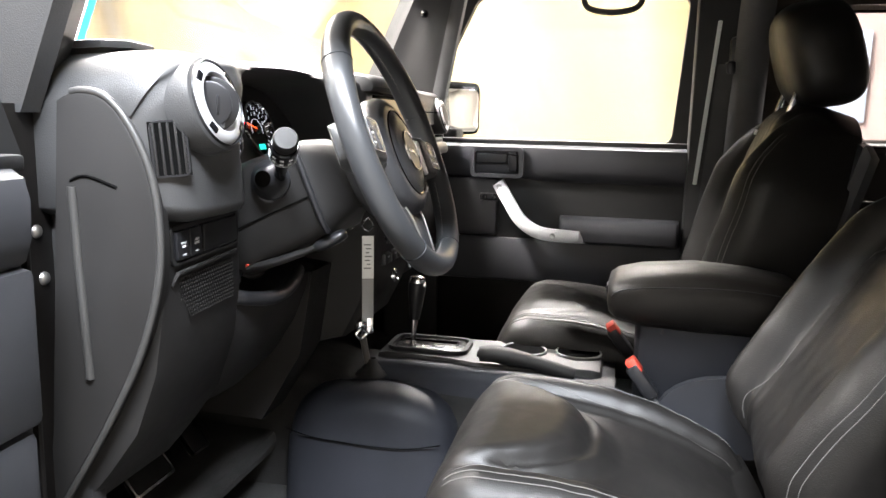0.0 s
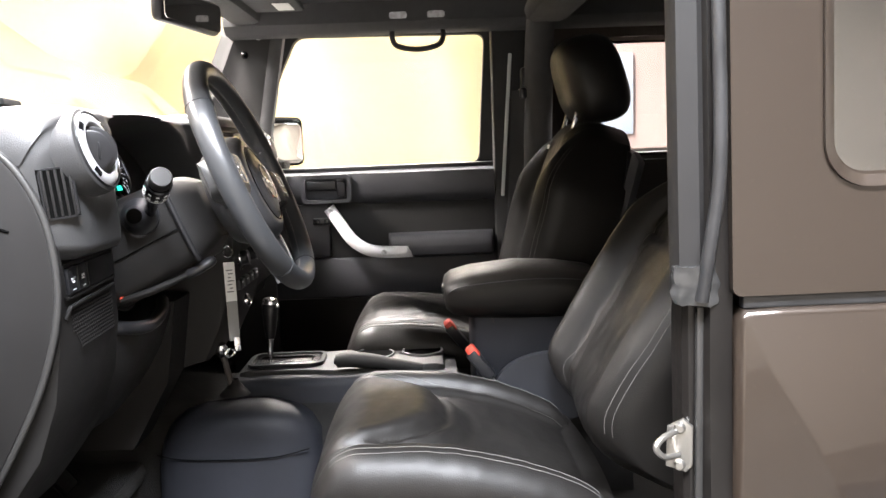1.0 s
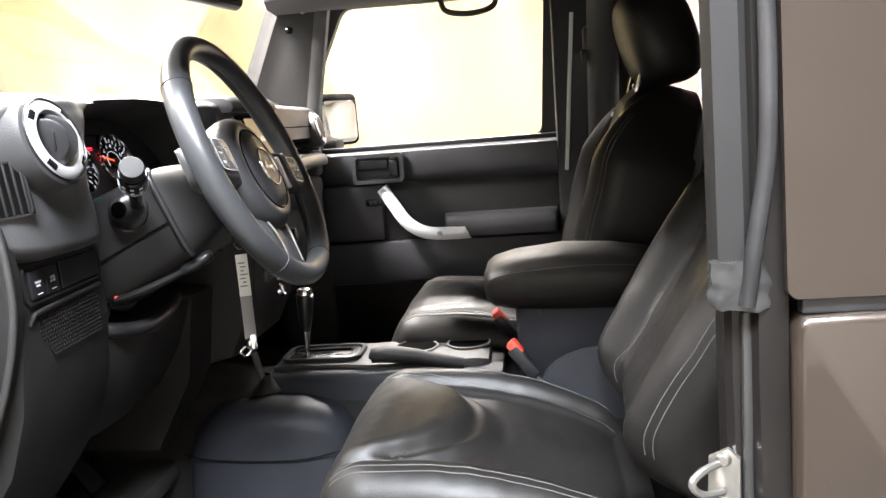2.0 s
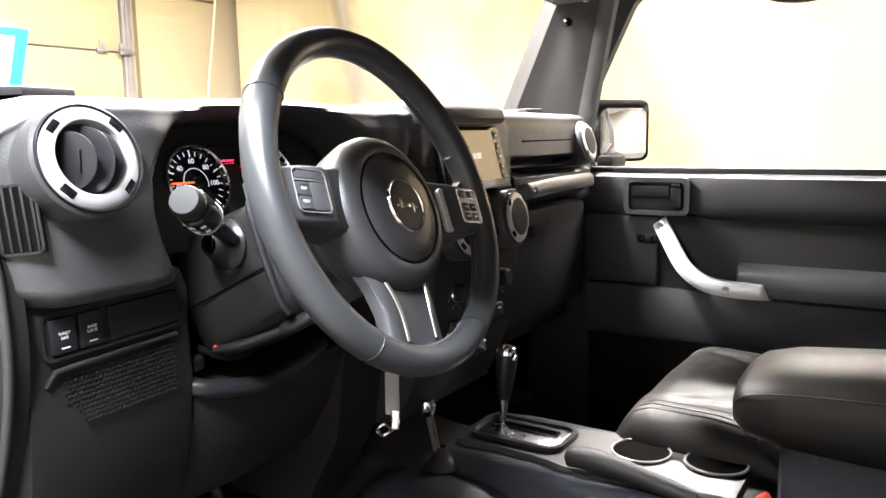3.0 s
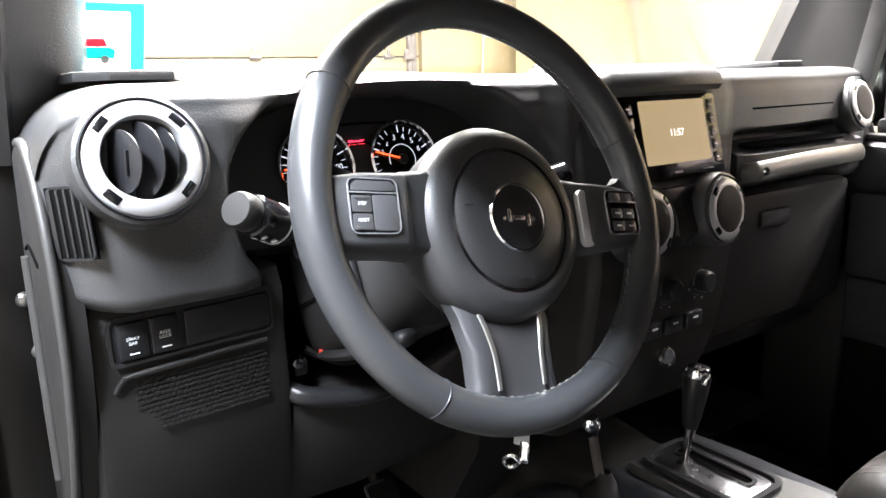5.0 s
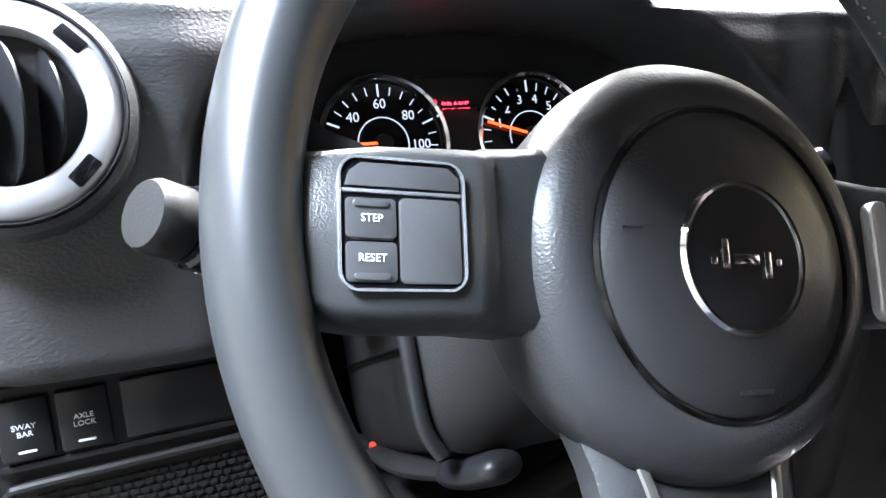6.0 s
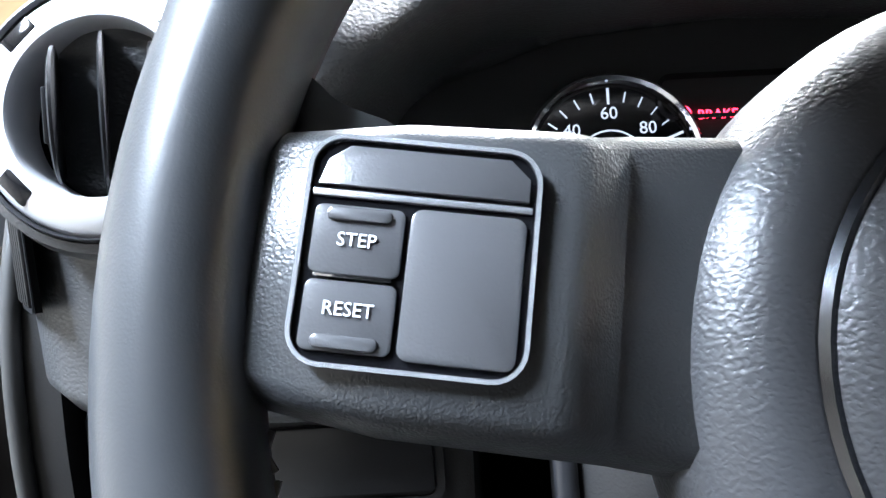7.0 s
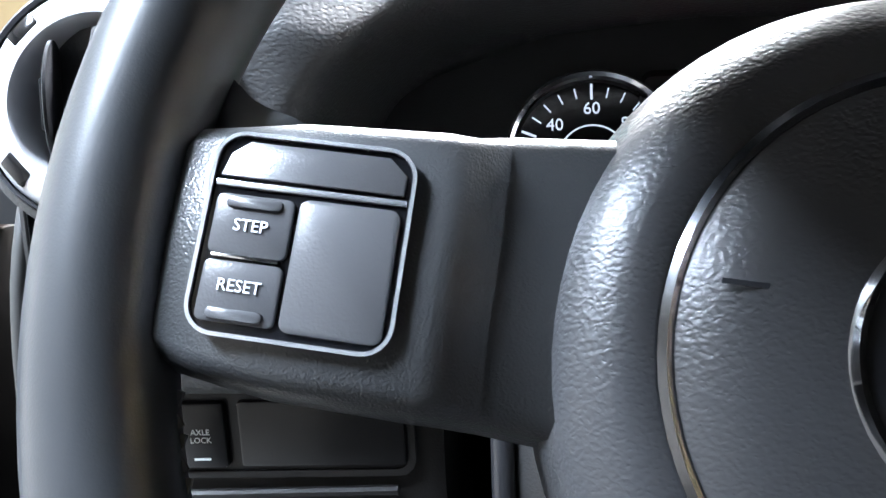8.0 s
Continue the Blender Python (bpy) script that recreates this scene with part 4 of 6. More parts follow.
# lower left panel with the switch strip and grille
KX = -0.323
rings = []
for z, y0, y1, x in ((0.78, -0.689, -0.470, -0.46), (0.84, -0.689, -0.475, -0.41), (0.90, -0.689, -0.478, -0.366), (0.98, -0.689, -0.484, -0.336), (1.06, -0.689, -0.488, KX), (1.12, -0.689, -0.490, KX), (1.165, -0.689, -0.490, KX + 0.002), (1.185, -0.685, -0.490, KX - 0.01)):
    rings.append([Vector((a, b, z)) for a, b in ((x - 0.14, y0), (x - 0.012, y0), (x - 0.003, y0 + 0.004), (x, y0 + 0.014), (x, y1 - 0.010), (x - 0.003, y1 - 0.003), (x - 0.012, y1), (x - 0.14, y1))])
kp = part("knee_panel", loft(B(), rings), LOWER, dash, "black lower dashboard panel")
strip = axes((KX + 0.001, -0.590, 1.1435), (0, 1, 0.03), (1, 0, 0.02))
part("strip_frame", hoop(B(), rrect(0.165, 0.049, 0.009), rrect(0.158, 0.042, 0.007), 0.0035, strip), LOWER, kp)
part("strip_back", prism(B(), rrect(0.160, 0.044, 0.006), 0.0015, strip), SMOOTH, kp)
for k, wd in ((-0.060, "SWAY\nBAR"), (-0.030, "AXLE\nLOCK")):
    b = part("switch", box(B(), (k, 0, 0.0035), (0.027, 0.036, 0.006), 0.002, strip), SMOOTH, kp, "black rocker switch")
    lettering("switch_word", wd, 0.0044, strip @ Matrix.Translation((k, 0.0, 0.0068)), PRINT, b)
    part("switch_mark", box(B(), (k, -0.0125, 0.0067), (0.009, 0.0012, 0.0006), 0, strip), PRINT, b)
part("blank_cover", box(B(), (0.034, 0, 0.003), (0.088, 0.036, 0.005), 0.002, strip), SMOOTH, kp)
gm = axes((KX + 0.001, -0.590, 1.054), (0, 1, 0.03), (1, 0, 0.0))
part("grille_brow", tube(B(), smoothed([gm @ Vector(p) for p in ((-0.078, 0.040, 0.0), (-0.070, 0.052, 0.003), (-0.055, 0.055, 0.004), (0.075, 0.057, 0.004))], 5), 0.0028, 8), LOWER, kp)
net = B()
for i in range(24):
    for j in range(11):
        x = -0.068 + 0.006 * i + 0.003 * (j % 2)
        y = 0.045 - 0.0052 * j
        if x < -0.06 + 0.004 * max(0, j - 5):
            continue
        box(net, (x, y, 0.0006), (0.0040, 0.0028, 0.0009), 0, gm)
tagged(part("grille_net", net, LOWER, kp, "fine black speaker grille"), kind="stuff")

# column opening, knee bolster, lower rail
# Solid black block puts the column opening's shade in as colour
part("column_shade", box(B(), (-0.50, -0.30, 1.06), (0.10, 0.40, 0.26), 0.01), SHADEBLACK, dash)
bm = loft(B(), [[Vector((x + o, y, z)) for x, z in ((-0.46, 1.022), (-0.350, 1.030), (-0.336, 1.022), (-0.338, 1.000), (-0.365, 0.93), (-0.41, 0.86), (-0.48, 0.84))] for y, o in ((-0.484, 0.0), (-0.44, 0.010), (-0.38, 0.014), (-0.30, 0.006), (-0.16, -0.01))])
kb = part("knee_bolster", bm, LOWER, dash, "black knee bolster under the column", 60)
part("pocket_lip", tube(B(), smoothed([(-0.345, -0.487, 1.040), (-0.326, -0.470, 1.032), (-0.316, -0.42, 1.022), (-0.314, -0.37, 1.020), (-0.322, -0.31, 1.026), (-0.34, -0.25, 1.034)], 6), 0.0115, 12), SMOOTH, kb, "smooth rounded lip of the pocket")
part("bracket", box(B(), (-0.352, -0.470, 1.062), (0.030, 0.018, 0.020), 0.005), SMOOTH, kb)
part("bracket_pin", lathe(B(), [(0, 0.006), (0.006, 0.005), (0.008, -0.006)], 14, axes((-0.338, -0.474, 1.070), (0, 0, 1), (1, -0.3, 0))), DKCHROME, kb)
part("cable", tube(B(), smoothed([(-0.36, -0.455, 1.075), (-0.345, -0.41, 1.052), (-0.35, -0.36, 1.060), (-0.38, -0.30, 1.09)], 6), 0.0045, 8), LOWER, kb, "black cable in the pocket")

# centre stack
sec = []
for y, e in ((SY - 0.150, 0.02), (SY - 0.147, 0.006), (SY - 0.140, 0.0), (SY, 0.0), (SY + 0.140, 0.0), (SY + 0.147, 0.006), (SY + 0.150, 0.02)):
    sec.append([Vector((x - (e if x > -0.36 else 0), y, z)) for x, z in ((-0.42, 1.36), (-0.300, 1.36), (-0.292, 1.345), (-0.262, 1.236), (-0.252, 1.225), (-0.240, 1.150), (-0.240, 1.120), (-0.246, 1.06), (-0.255, 1.00), (-0.275, 0.94), (-0.31, 0.87), (-0.42, 0.84))])
stack = part("middle_panel", loft(B(), sec), LOWER, dash, "black middle dashboard panel")
sec = []
for y, e in ((SY - 0.128, 0.022), (SY - 0.124, 0.008), (SY - 0.112, 0.0), (SY + 0.112, 0.0), (SY + 0.124, 0.008), (SY + 0.128, 0.022)):
    sec.append([Vector((x - (e if x > -0.34 else 0), y, z - (e * 0.5 if z > 1.36 else 0))) for x, z in ((-0.40, 1.386), (-0.31, 1.388), (-0.270, 1.383), (-0.256, 1.374), (-0.252, 1.360), (-0.258, 1.352), (-0.30, 1.350), (-0.40, 1.35))])
part("stack_brow", loft(B(), sec), DASH, dash, "black brow over the radio")
MS = axes((-0.265, SY + 0.020, 1.290), (0, 1, 0), (0.965, 0.0, 0.26))
radio = part("radio", box(B(), (0, 0, -0.006), (0.212, 0.118, 0.024), 0.006, MS), PIANO, dash, "black touchscreen radio showing the time")
part("screen", prism(B(), rrect(0.139, 0.087, 0.003), 0.0012, MS @ Matrix.Translation((0.003, 0.006, 0.006))), SCREEN, radio, "lit tan screen")
lettering("clock", "11:57", 0.014, MS @ Matrix.Translation((0.004, 0.004, 0.0076)), DIGITS, radio, "white clock digits")
for s in (-1, 1):
    for k in range(5):
        b = part("key", box(B(), (s * 0.089, 0.040 - 0.019 * k, 0.0056), (0.018, 0.015, 0.0022), 0.0006, MS), PIANO, radio)
        part("key_mark", box(B(), (s * 0.089, 0.040 - 0.019 * k, 0.0068), (0.005, 0.0018, 0.0003), 0, MS), PRINT, b)
part("badge_bar", box(B(), (-0.004, -0.050, 0.0064), (0.016, 0.003, 0.0006), 0, MS), PRINT, radio)
part("label_bar", box(B(), (0.062, -0.050, 0.0064), (0.024, 0.0018, 0.0006), 0, MS), PRINT, radio)
for dy in (-0.082, 0.082):
    round_vent((-0.219, SY + dy, 1.187), (0.985, 0.05 if dy > 0 else -0.05, 0.15), 0.0455, (0.95, -0.2, 0.1), stack, True)
wsw = part("window_switch_panel", box(B(), (-0.243, SY, 1.182), (0.012, 0.088, 0.085), 0.004, None), SMOOTH, stack)
for s in (-1, 1):
    m = axes((-0.237, SY + s * 0.020, 1.180), (0, 1, 0), (1, 0, 0.12))
    bm = loft(B(), [[m @ Vector((x * w, y, h)) for x, h in ((-1, 0), (-0.8, hh), (0.8, hh), (1, 0))] for y, w, hh in ((0.034, 0.006, 0.002), (0.026, 0.013, 0.006), (0.0, 0.015, 0.011), (-0.020, 0.012, 0.016), (-0.034, 0.006, 0.004))])
    part("switch_paddle", bm, LOWER, wsw, "black window switch paddle")
    part("paddle_mark", box(B(), (0, 0.037, 0.002), (0.009, 0.0022, 0.0008), 0, m), PRINT, wsw)
for k, y in enumerate((SY - 0.075, SY, SY + 0.075)):
    m = axes((-0.246, y, 1.078), (0, 1, 0), (0.99, 0, 0.1))
    kn = part("heater_knob", lathe(B(), [(0, 0.022), (0.012, 0.022), (0.0155, 0.019), (0.017, 0.004), (0.021, 0.003), (0.022, 0.0)], 28, m), SMOOTH, stack, "black heater knob")
    part("knob_ring", lathe(B(), [(0.0165, 0.004), (0.0172, 0.0065), (0.0178, 0.004)], 28, m), CHROME, kn)
    dots = B()
    for q in range(0, 360, 40):
        a = radians(q)
        box(dots, (0, 0, 0.0022), (0.0032, 0.0018, 0.0012), 0, m @ pose(0.0265 * math.cos(a), 0.0265 * math.sin(a), 0, 0, 0, q))
    part("dial_marks", dots, GREYPL, kn)
for y in (SY - 0.07, SY - 0.023, SY + 0.023, SY + 0.07):
    b = part("push_button", box(B(), (-0.250, y, 1.020), (0.014, 0.038, 0.024), 0.004), SMOOTH, stack)
    part("button_mark", box(B(), (-0.2425, y, 1.024), (0.0008, 0.011, 0.003)), PRINT, b)
m = axes((-0.262, SY + 0.03, 0.965), (0, 1, 0), (0.94, 0, 0.3))
part("power_socket", lathe(B(), [(0, 0.006), (0.010, 0.006), (0.012, 0.008), (0.015, 0.006), (0.016, 0.0)], 24, m), CHROME, stack, "chrome-rimmed power socket")

# passenger side: grab bar, glovebox
GRABM = mat("satin_grey", (0.17, 0.165, 0.155), 0.36, metal=0.4, var=0.08)
gb = part("grab_bar", tube(B(), smoothed([(-0.305, 0.272, 1.212), (-0.270, 0.280, 1.220), (-0.264, 0.31, 1.222), (-0.268, 0.46, 1.226), (-0.282, 0.62, 1.224), (-0.292, 0.670, 1.222), (-0.315, 0.678, 1.220)], 6), 0.0085, 10, flat=1.9), GRABM, dash, "satin grey passenger grab bar")
part("bar_bolt", lathe(B(), [(0, 0.003), (0.005, 0.003), (0.007, 0)], 14, axes((-0.2555, 0.297, 1.222), (0, 0, 1), (1, -0.1, 0))), CHROME, gb)
part("grab_shelf", loft(B(), [[Vector((x, y, z)) for x, z in ((-0.345, 1.262), (-0.285 + o, 1.256), (-0.268 + o, 1.246), (-0.266 + o, 1.206), (-0.345, 1.200))] for y, o in ((0.26, -0.016), (0.30, -0.006), (0.46, -0.008), (0.62, -0.020), (0.69, -0.034))]), DASH, dash, "black moulded shelf behind the grab bar")
# No hollow here: a flat black plate paints the pocket's shade on the shelf
part("pocket_shade", prism(B(), rrect(0.036, 0.29, 0.016, 6), 0.004, axes((-0.293, 0.435, 1.2565), (1, 0, -0.1), (0.1, 0, 1))), SHADEBLACK, dash, "flat black plate for the shade in the grab bar pocket")
bm = box(B(), (-0.335, 0.435, 1.06), (0.075, 0.45, 0.235), 0.015)
gvb = part("glovebox", bm, LOWER, dash, "black glovebox lid")
part("glovebox_latch", box(B(), (-0.296, 0.40, 1.13), (0.012, 0.09, 0.03), 0.006), SMOOTH, gvb)
part("lower_rail", box(B(), (-0.40, 0.44, 0.92), (0.12, 0.46, 0.07), 0.02), LOWER, dash)
part("dash_line", box(B(), (-0.281, 0.41, 1.318), (0.003, 0.24, 0.0025)), SHADEBLACK, dash)
# speaker plates and wiper-side trim on top
for y, s in ((-0.605, 1), (0.605, -1)):
    o = [(-0.075, -0.055), (-0.055, -0.07), (0.06, -0.05), (0.08, -0.02), (0.07, 0.045), (0.03, 0.065), (-0.055, 0.062), (-0.075, 0.04)]
    part("speaker_plate", prism(B(), [(a, s * b) for a, b in o], 0.010, axes((-0.475, y, 1.3765), (1, 0, 0.06), (-0.06, 0, 1)), 0.004), TRIM, dash, "black speaker plate")
# Black bar on the dash top paints the shade of the slot
part("defrost_shade", box(B(), (-0.545, 0.02, 1.371), (0.03, 0.52, 0.010), 0.004), SHADEBLACK, dash, "black bar for the shade in the defroster slot")
part("sensor", box(B(), (-0.50, 0.09, 1.384), (0.05, 0.09, 0.012), 0.005), SMOOTH, dash)

# ---- sticker on the windshield ----
zc = 1.415
m = axes((WS(zc) + 0.004, -0.611, zc), (0, 1, 0), (0.918, 0, -0.395))
stk = thing("windshield_sticker", m.translation, "white inspection sticker with a cyan border on the windshield", "sticker")
part("sticker_border", hoop(B(), rrect(0.104, 0.100, 0.003), rrect(0.082, 0.084, 0.002, 5, -0.004, -0.001), 0.0005, m), CYAN, stk, "cyan border")
part("sticker_field", prism(B(), rrect(0.082, 0.084, 0.002), 0.0004, m @ Matrix.Translation((-0.004, -0.001, 0.0006))), PAPER, stk, "white printed field")
pm = m @ Matrix.Translation((-0.010, -0.002, 0.0012))
part("print_shape", prism(B(), [(-0.024, -0.010), (0.030, -0.010), (0.031, -0.001), (0.026, 0.003), (-0.014, 0.003), (-0.026, -0.003)], 0.0003, pm), TEALP, stk)
part("print_shape", prism(B(), [(-0.014, 0.0035), (0.024, 0.0035), (0.019, 0.013), (-0.006, 0.013)], 0.0003, pm), CORAL, stk)
for x in (-0.012, 0.020):
    part("print_dot", prism(B(), circle(0.005, 14, x, -0.011), 0.0002, pm @ Matrix.Translation((0, 0, 0.0004))), SILVERW, stk)

# ---- steering wheel and column ----
TILT_W = radians(22)
WN = Vector((math.cos(TILT_W), 0, math.sin(TILT_W)))
WV = Vector((-math.sin(TILT_W), 0, math.cos(TILT_W)))
WC = Vector((-0.1272, -0.3577, 1.2623))
base = Matrix((Vector((0, 1, 0)), WV, WN)).transposed().to_4x4()
MW = Matrix.Translation(WC) @ pose(0, 0, 0, 0, 0, 1.8) @ base @ pose(0, 0, 0, 0, 0, -8.5)
wheel = thing("steering_wheel", WC, "black leather steering wheel with thumb buttons and silver spoke strips", "steering wheel")


def wput(name, bm, material, parent=None, label="", sharp=38):
    bmesh.ops.transform(bm, matrix=MW, verts=bm.verts)
    return part(name, bm, material, parent or wheel, label, sharp)


RM, Rm = 0.1929, 0.0183
bm = B()
rings = []
for i in range(120):
    a = 2 * math.pi * i / 120
    top = math.degrees(a)
    fat = 1.0 + 0.10 * (bump(top, 150, 14) + bump(top, 30, 14))
    ring = []
    for k in range(20):
        q = 2 * math.pi * k / 20
        rr = Rm * fat
        ring.append(Vector(((RM + rr * 0.93 * math.cos(q)) * math.cos(a), (RM + rr * 0.93 * math.cos(q)) * math.sin(a), rr * 1.05 * math.sin(q))))
    rings.append(ring)
rings.append(rings[0])
loft(bm, rings, caps=False)
bmesh.ops.remove_doubles(bm, verts=bm.verts, dist=1e-7)
rim = wput("rim", bm, RIMLEA, None, "black leather-wrapped rim")
for q in (150, 23, 239.5, 301):
    a = radians(q)
    pts = []
    for k in range(20):
        w = 2 * math.pi * k / 20
        rr = Rm * (1.005 + 0.10 * (bump(q, 150, 14) + bump(q, 30, 14)))
        pts.append(Vector(((RM + rr * 0.94 * math.cos(w)) * math.cos(a), (RM + rr * 0.94 * math.cos(w)) * math.sin(a), rr * 1.06 * math.sin(w))))
    wput("rim_seam", tube(B(), pts, 0.0008, 6, closed=True), SEATSIDE, rim, "wrap seam of the leather")
# stitching along the inner side of the rim
for q0, q1 in ((27, 146), (243, 298), (305, 345), (195, 236)):
    bm = B()
    n = int((q1 - q0) * 0.62)
    for k in range(n):
        a = radians(q0 + (q1 - q0) * k / n)
        r = RM - Rm * 0.92
        box(bm, (0, 0, 0), (0.0014, 0.0036, 0.0012), 0, pose(r * math.cos(a), r * math.sin(a), -0.003 + 0.0012 * (k % 2), 0, 0, math.degrees(a) + (25 if k % 2 else -25)))
    tagged(wput("stitches", bm, THREAD, rim, "grey lacing stitches"), kind="stuff")
# hub
HC = Vector((0.0042, -0.0153, -0.0190))
hm = Matrix.Translation(HC) @ Matrix.Diagonal((1.10, 1.10, 1, 1))
prof = [(0, 0.0365), (0.027, 0.0365), (0.030, 0.0360), (0.045, 0.0332), (0.0585, 0.0290), (0.0605, 0.0262), (0.0630, 0.0284), (0.072, 0.0262), (0.0805, 0.0200), (0.0855, 0.0100), (0.0865, -0.004), (0.082, -0.030), (0.070, -0.050), (0, -0.052)]
hub = wput("hub_cover", lathe(B(), prof, 72, hm), HUBP, None, "black grained airbag cover", 60)
wput("hub_groove", lathe(B(), [(0.0590, 0.0284), (0.0606, 0.0295), (0.0622, 0.0283)], 72, hm), DKCHROME, hub, "dark chrome groove ring")
em = hm @ Matrix.Translation((0, 0, 0.0362)) @ Matrix.Diagonal((0.95, 0.95, 1, 1))
wput("emblem_disc", lathe(B(), [(0, 0.0006), (0.0285, 0.0006), (0.0298, -0.001)], 48, em), SMOOTH, hub, "black emblem disc")
wput("emblem_ring", lathe(B(), [(0.0283, 0.0), (0.0290, 0.0020), (0.0303, 0.0022), (0.0314, 0.0)], 48, em), CHROME, hub, "chrome emblem ring")
for x, y, w, h in ((-0.0165, -0.002, 0.0032, 0.0032), (-0.0105, 0.001, 0.0034, 0.0120), (0.0000, -0.001, 0.0130, 0.0045), (0.0108, -0.003, 0.0036, 0.0110), (0.0165, -0.002, 0.0030, 0.0030)):
    wput("emblem_bar", box(B(), (x, y, 0.0012), (w, h, 0.0016), 0.0006, em), CHROME, hub)
wput("hub_mark", box(B(), (-0.046, 0.010, 0.0330), (0.012, 0.0010, 0.0006), 0, hm), SEATSIDE, hub)
wput("airbag_mark", box(B(), (0.004, -0.050, 0.0318), (0.016, 0.0018, 0.0006), 0, hm), SEATSIDE, hub)
# side spokes with switch pads
for s in (-1, 1):
    rings = []
    for x, v0, v1, z0, z1 in ((0.191, -0.024, 0.012, -0.030, -0.010), (0.182, -0.032, 0.0165, -0.034, 0.0025), (0.174, -0.0385, 0.0200, -0.038, 0.0086), (0.148, -0.0420, 0.0236, -0.040, 0.0104), (0.114, -0.0425, 0.0252, -0.042, 0.0104), (0.108, -0.0425, 0.0256, -0.042, 0.0080), (0.100, -0.043, 0.0300, -0.044, -0.0010), (0.070, -0.045, 0.033, -0.05, -0.0020)):
        r = 0.006
        rings.append([Vector((s * x, y, z)) for y, z in ((v0, z0), (v0 - 0.001, z1 - r * 2), (v0 + r * 0.3, z1 - r * 0.6), (v0 + r, z1), ((v0 + v1) / 2, z1 + 0.0004), (v1 - r, z1), (v1 - r * 0.3, z1 - r * 0.6), (v1 + 0.001, z1 - r * 2), (v1, z0))])
    sp = wput("spoke", loft(B(), rings), SPOKEP, None, "black grained side spoke", 50)
    web = smoothed([(s * x, y, 0) for x, y in ((0.180, 0.040), (0.174, 0.036), (0.168, 0.031), (0.160, 0.0270), (0.150, 0.0245))], 4)
    wput("spoke_gusset", prism(B(), [(p.x, p.y) for p in web] + [(s * 0.150, 0.012), (s * 0.180, 0.012)], 0.014, Matrix.Translation((0, 0, -0.016)), 0.005), RIMLEA, sp, "leather web between rim and spoke", 60)
    pm = Matrix.Translation((-0.1432 if s < 0 else 0.1518, -0.0072, 0.0118)) @ Matrix.Diagonal((1.03, 1.05, 1, 1))
    wput("pad_recess", prism(B(), rrect(0.0440, 0.0430, 0.0060), 0.0006, pm), PIANO, sp)
    wput("pad_trim", hoop(B(), rrect(0.0455, 0.0445, 0.0068, 6), rrect(0.0437, 0.0427, 0.0058, 6), 0.0016, pm), BRIGHT, sp, "bright switch pad trim")
    wput("trim_bar", box(B(), (0, 0.0105, 0.0008), (0.0425, 0.0014, 0.0014), 0.0004, pm), BRIGHT, sp)
    if s < 0:
        o = [(-0.0205, 0.0120), (0.0205, 0.0120), (0.0205, 0.0165), (0.0165, 0.0200), (-0.0150, 0.0200), (-0.0190, 0.0170)]
        wput("blank_key", prism(B(), o, 0.0018, pm, 0.0006), KEYPL, sp, "blank black key")
        wput("blank_key", prism(B(), rrect(0.0222, 0.0286, 0.0022, 4, 0.0094, -0.0055), 0.0018, pm, 0.0006), KEYPL, sp, "blank black key")
        for y, wd in ((0.0016, "STEP"), (-0.0128, "RESET")):
            kb = wput("thumb_key", prism(B(), rrect(0.0176, 0.0132, 0.0016, 4, -0.0115, y), 0.0016, pm, 0.0005), KEYPL, sp, "black thumb key with white word")
            dy = 0.0048 if y > 0 else -0.0048
            wput("key_ridge", prism(B(), rrect(0.0128, 0.0026, 0.0012, 4, -0.0115, y + dy), 0.0024, pm, 0.0008), KEYPL, kb)
            lettering("key_word", wd, 0.0037, MW @ pm @ Matrix.Translation((-0.0115, y - 0.0002 if y > 0 else y + 0.0012, 0.0019)), PRINT, kb, thick=0.0001)
        wput("rocker_gap", box(B(), (-0.0115, -0.0054, 0.0016), (0.0150, 0.0008, 0.0010), 0.0003, pm), CHROME, sp)
    else:
        for y in (0.0155, -0.001, -0.0135):
            for x in (-0.0085, 0.0085):
                kb = wput("thumb_key", prism(B(), rrect(0.0155, 0.0100 if y < 0.01 else 0.0085, 0.0018, 4, x, y), 0.0018, pm, 0.0006), KEYPL, sp, "black thumb key")
                if y < 0.01:
                    wput("key_mark", box(B(), (x, y, 0.0020), (0.0062, 0.0018, 0.0004), 0, pm), PRINT, kb)
        wput("spoke_insert", prism(B(), rrect(0.017, 0.058, 0.007, 5, 0.105, -0.012), 0.006, Matrix.Translation((0, 0, 0.0010)), 0.002), SILVER, sp, "light grey spoke insert")
# lower spoke
rings = []
for v, w, z in ((-0.075, 0.060, -0.018), (-0.100, 0.054, -0.010), (-0.132, 0.048, -0.006), (-0.162, 0.048, -0.006), (-0.186, 0.052, -0.008)):
    rings.append([Vector((x, v, zz)) for x, zz in ((-w, z - 0.020), (-w, z - 0.006), (-w * 0.86, z - 0.001), (-w * 0.62, z), (-w * 0.5, z - 0.003), (0, z - 0.003), (w * 0.5, z - 0.003), (w * 0.62, z), (w * 0.86, z - 0.001), (w, z - 0.006), (w, z - 0.020))])
ls = wput("lower_spoke", loft(B(), rings), HUBP, None, "black lower spoke", 55)
for s in (-1, 1):
    pts = [(s * 0.038, -0.088, -0.0120), (s * 0.0325, -0.112, -0.0060), (s * 0.0275, -0.138, -0.0040), (s * 0.0265, -0.168, -0.0040)]
    wput("spoke_strip", tube(B(), smoothed(pts, 6), 0.0028, 8, flat=0.6, up=(0, 0, 1)), STEEL, ls, "dull silver spoke strip")

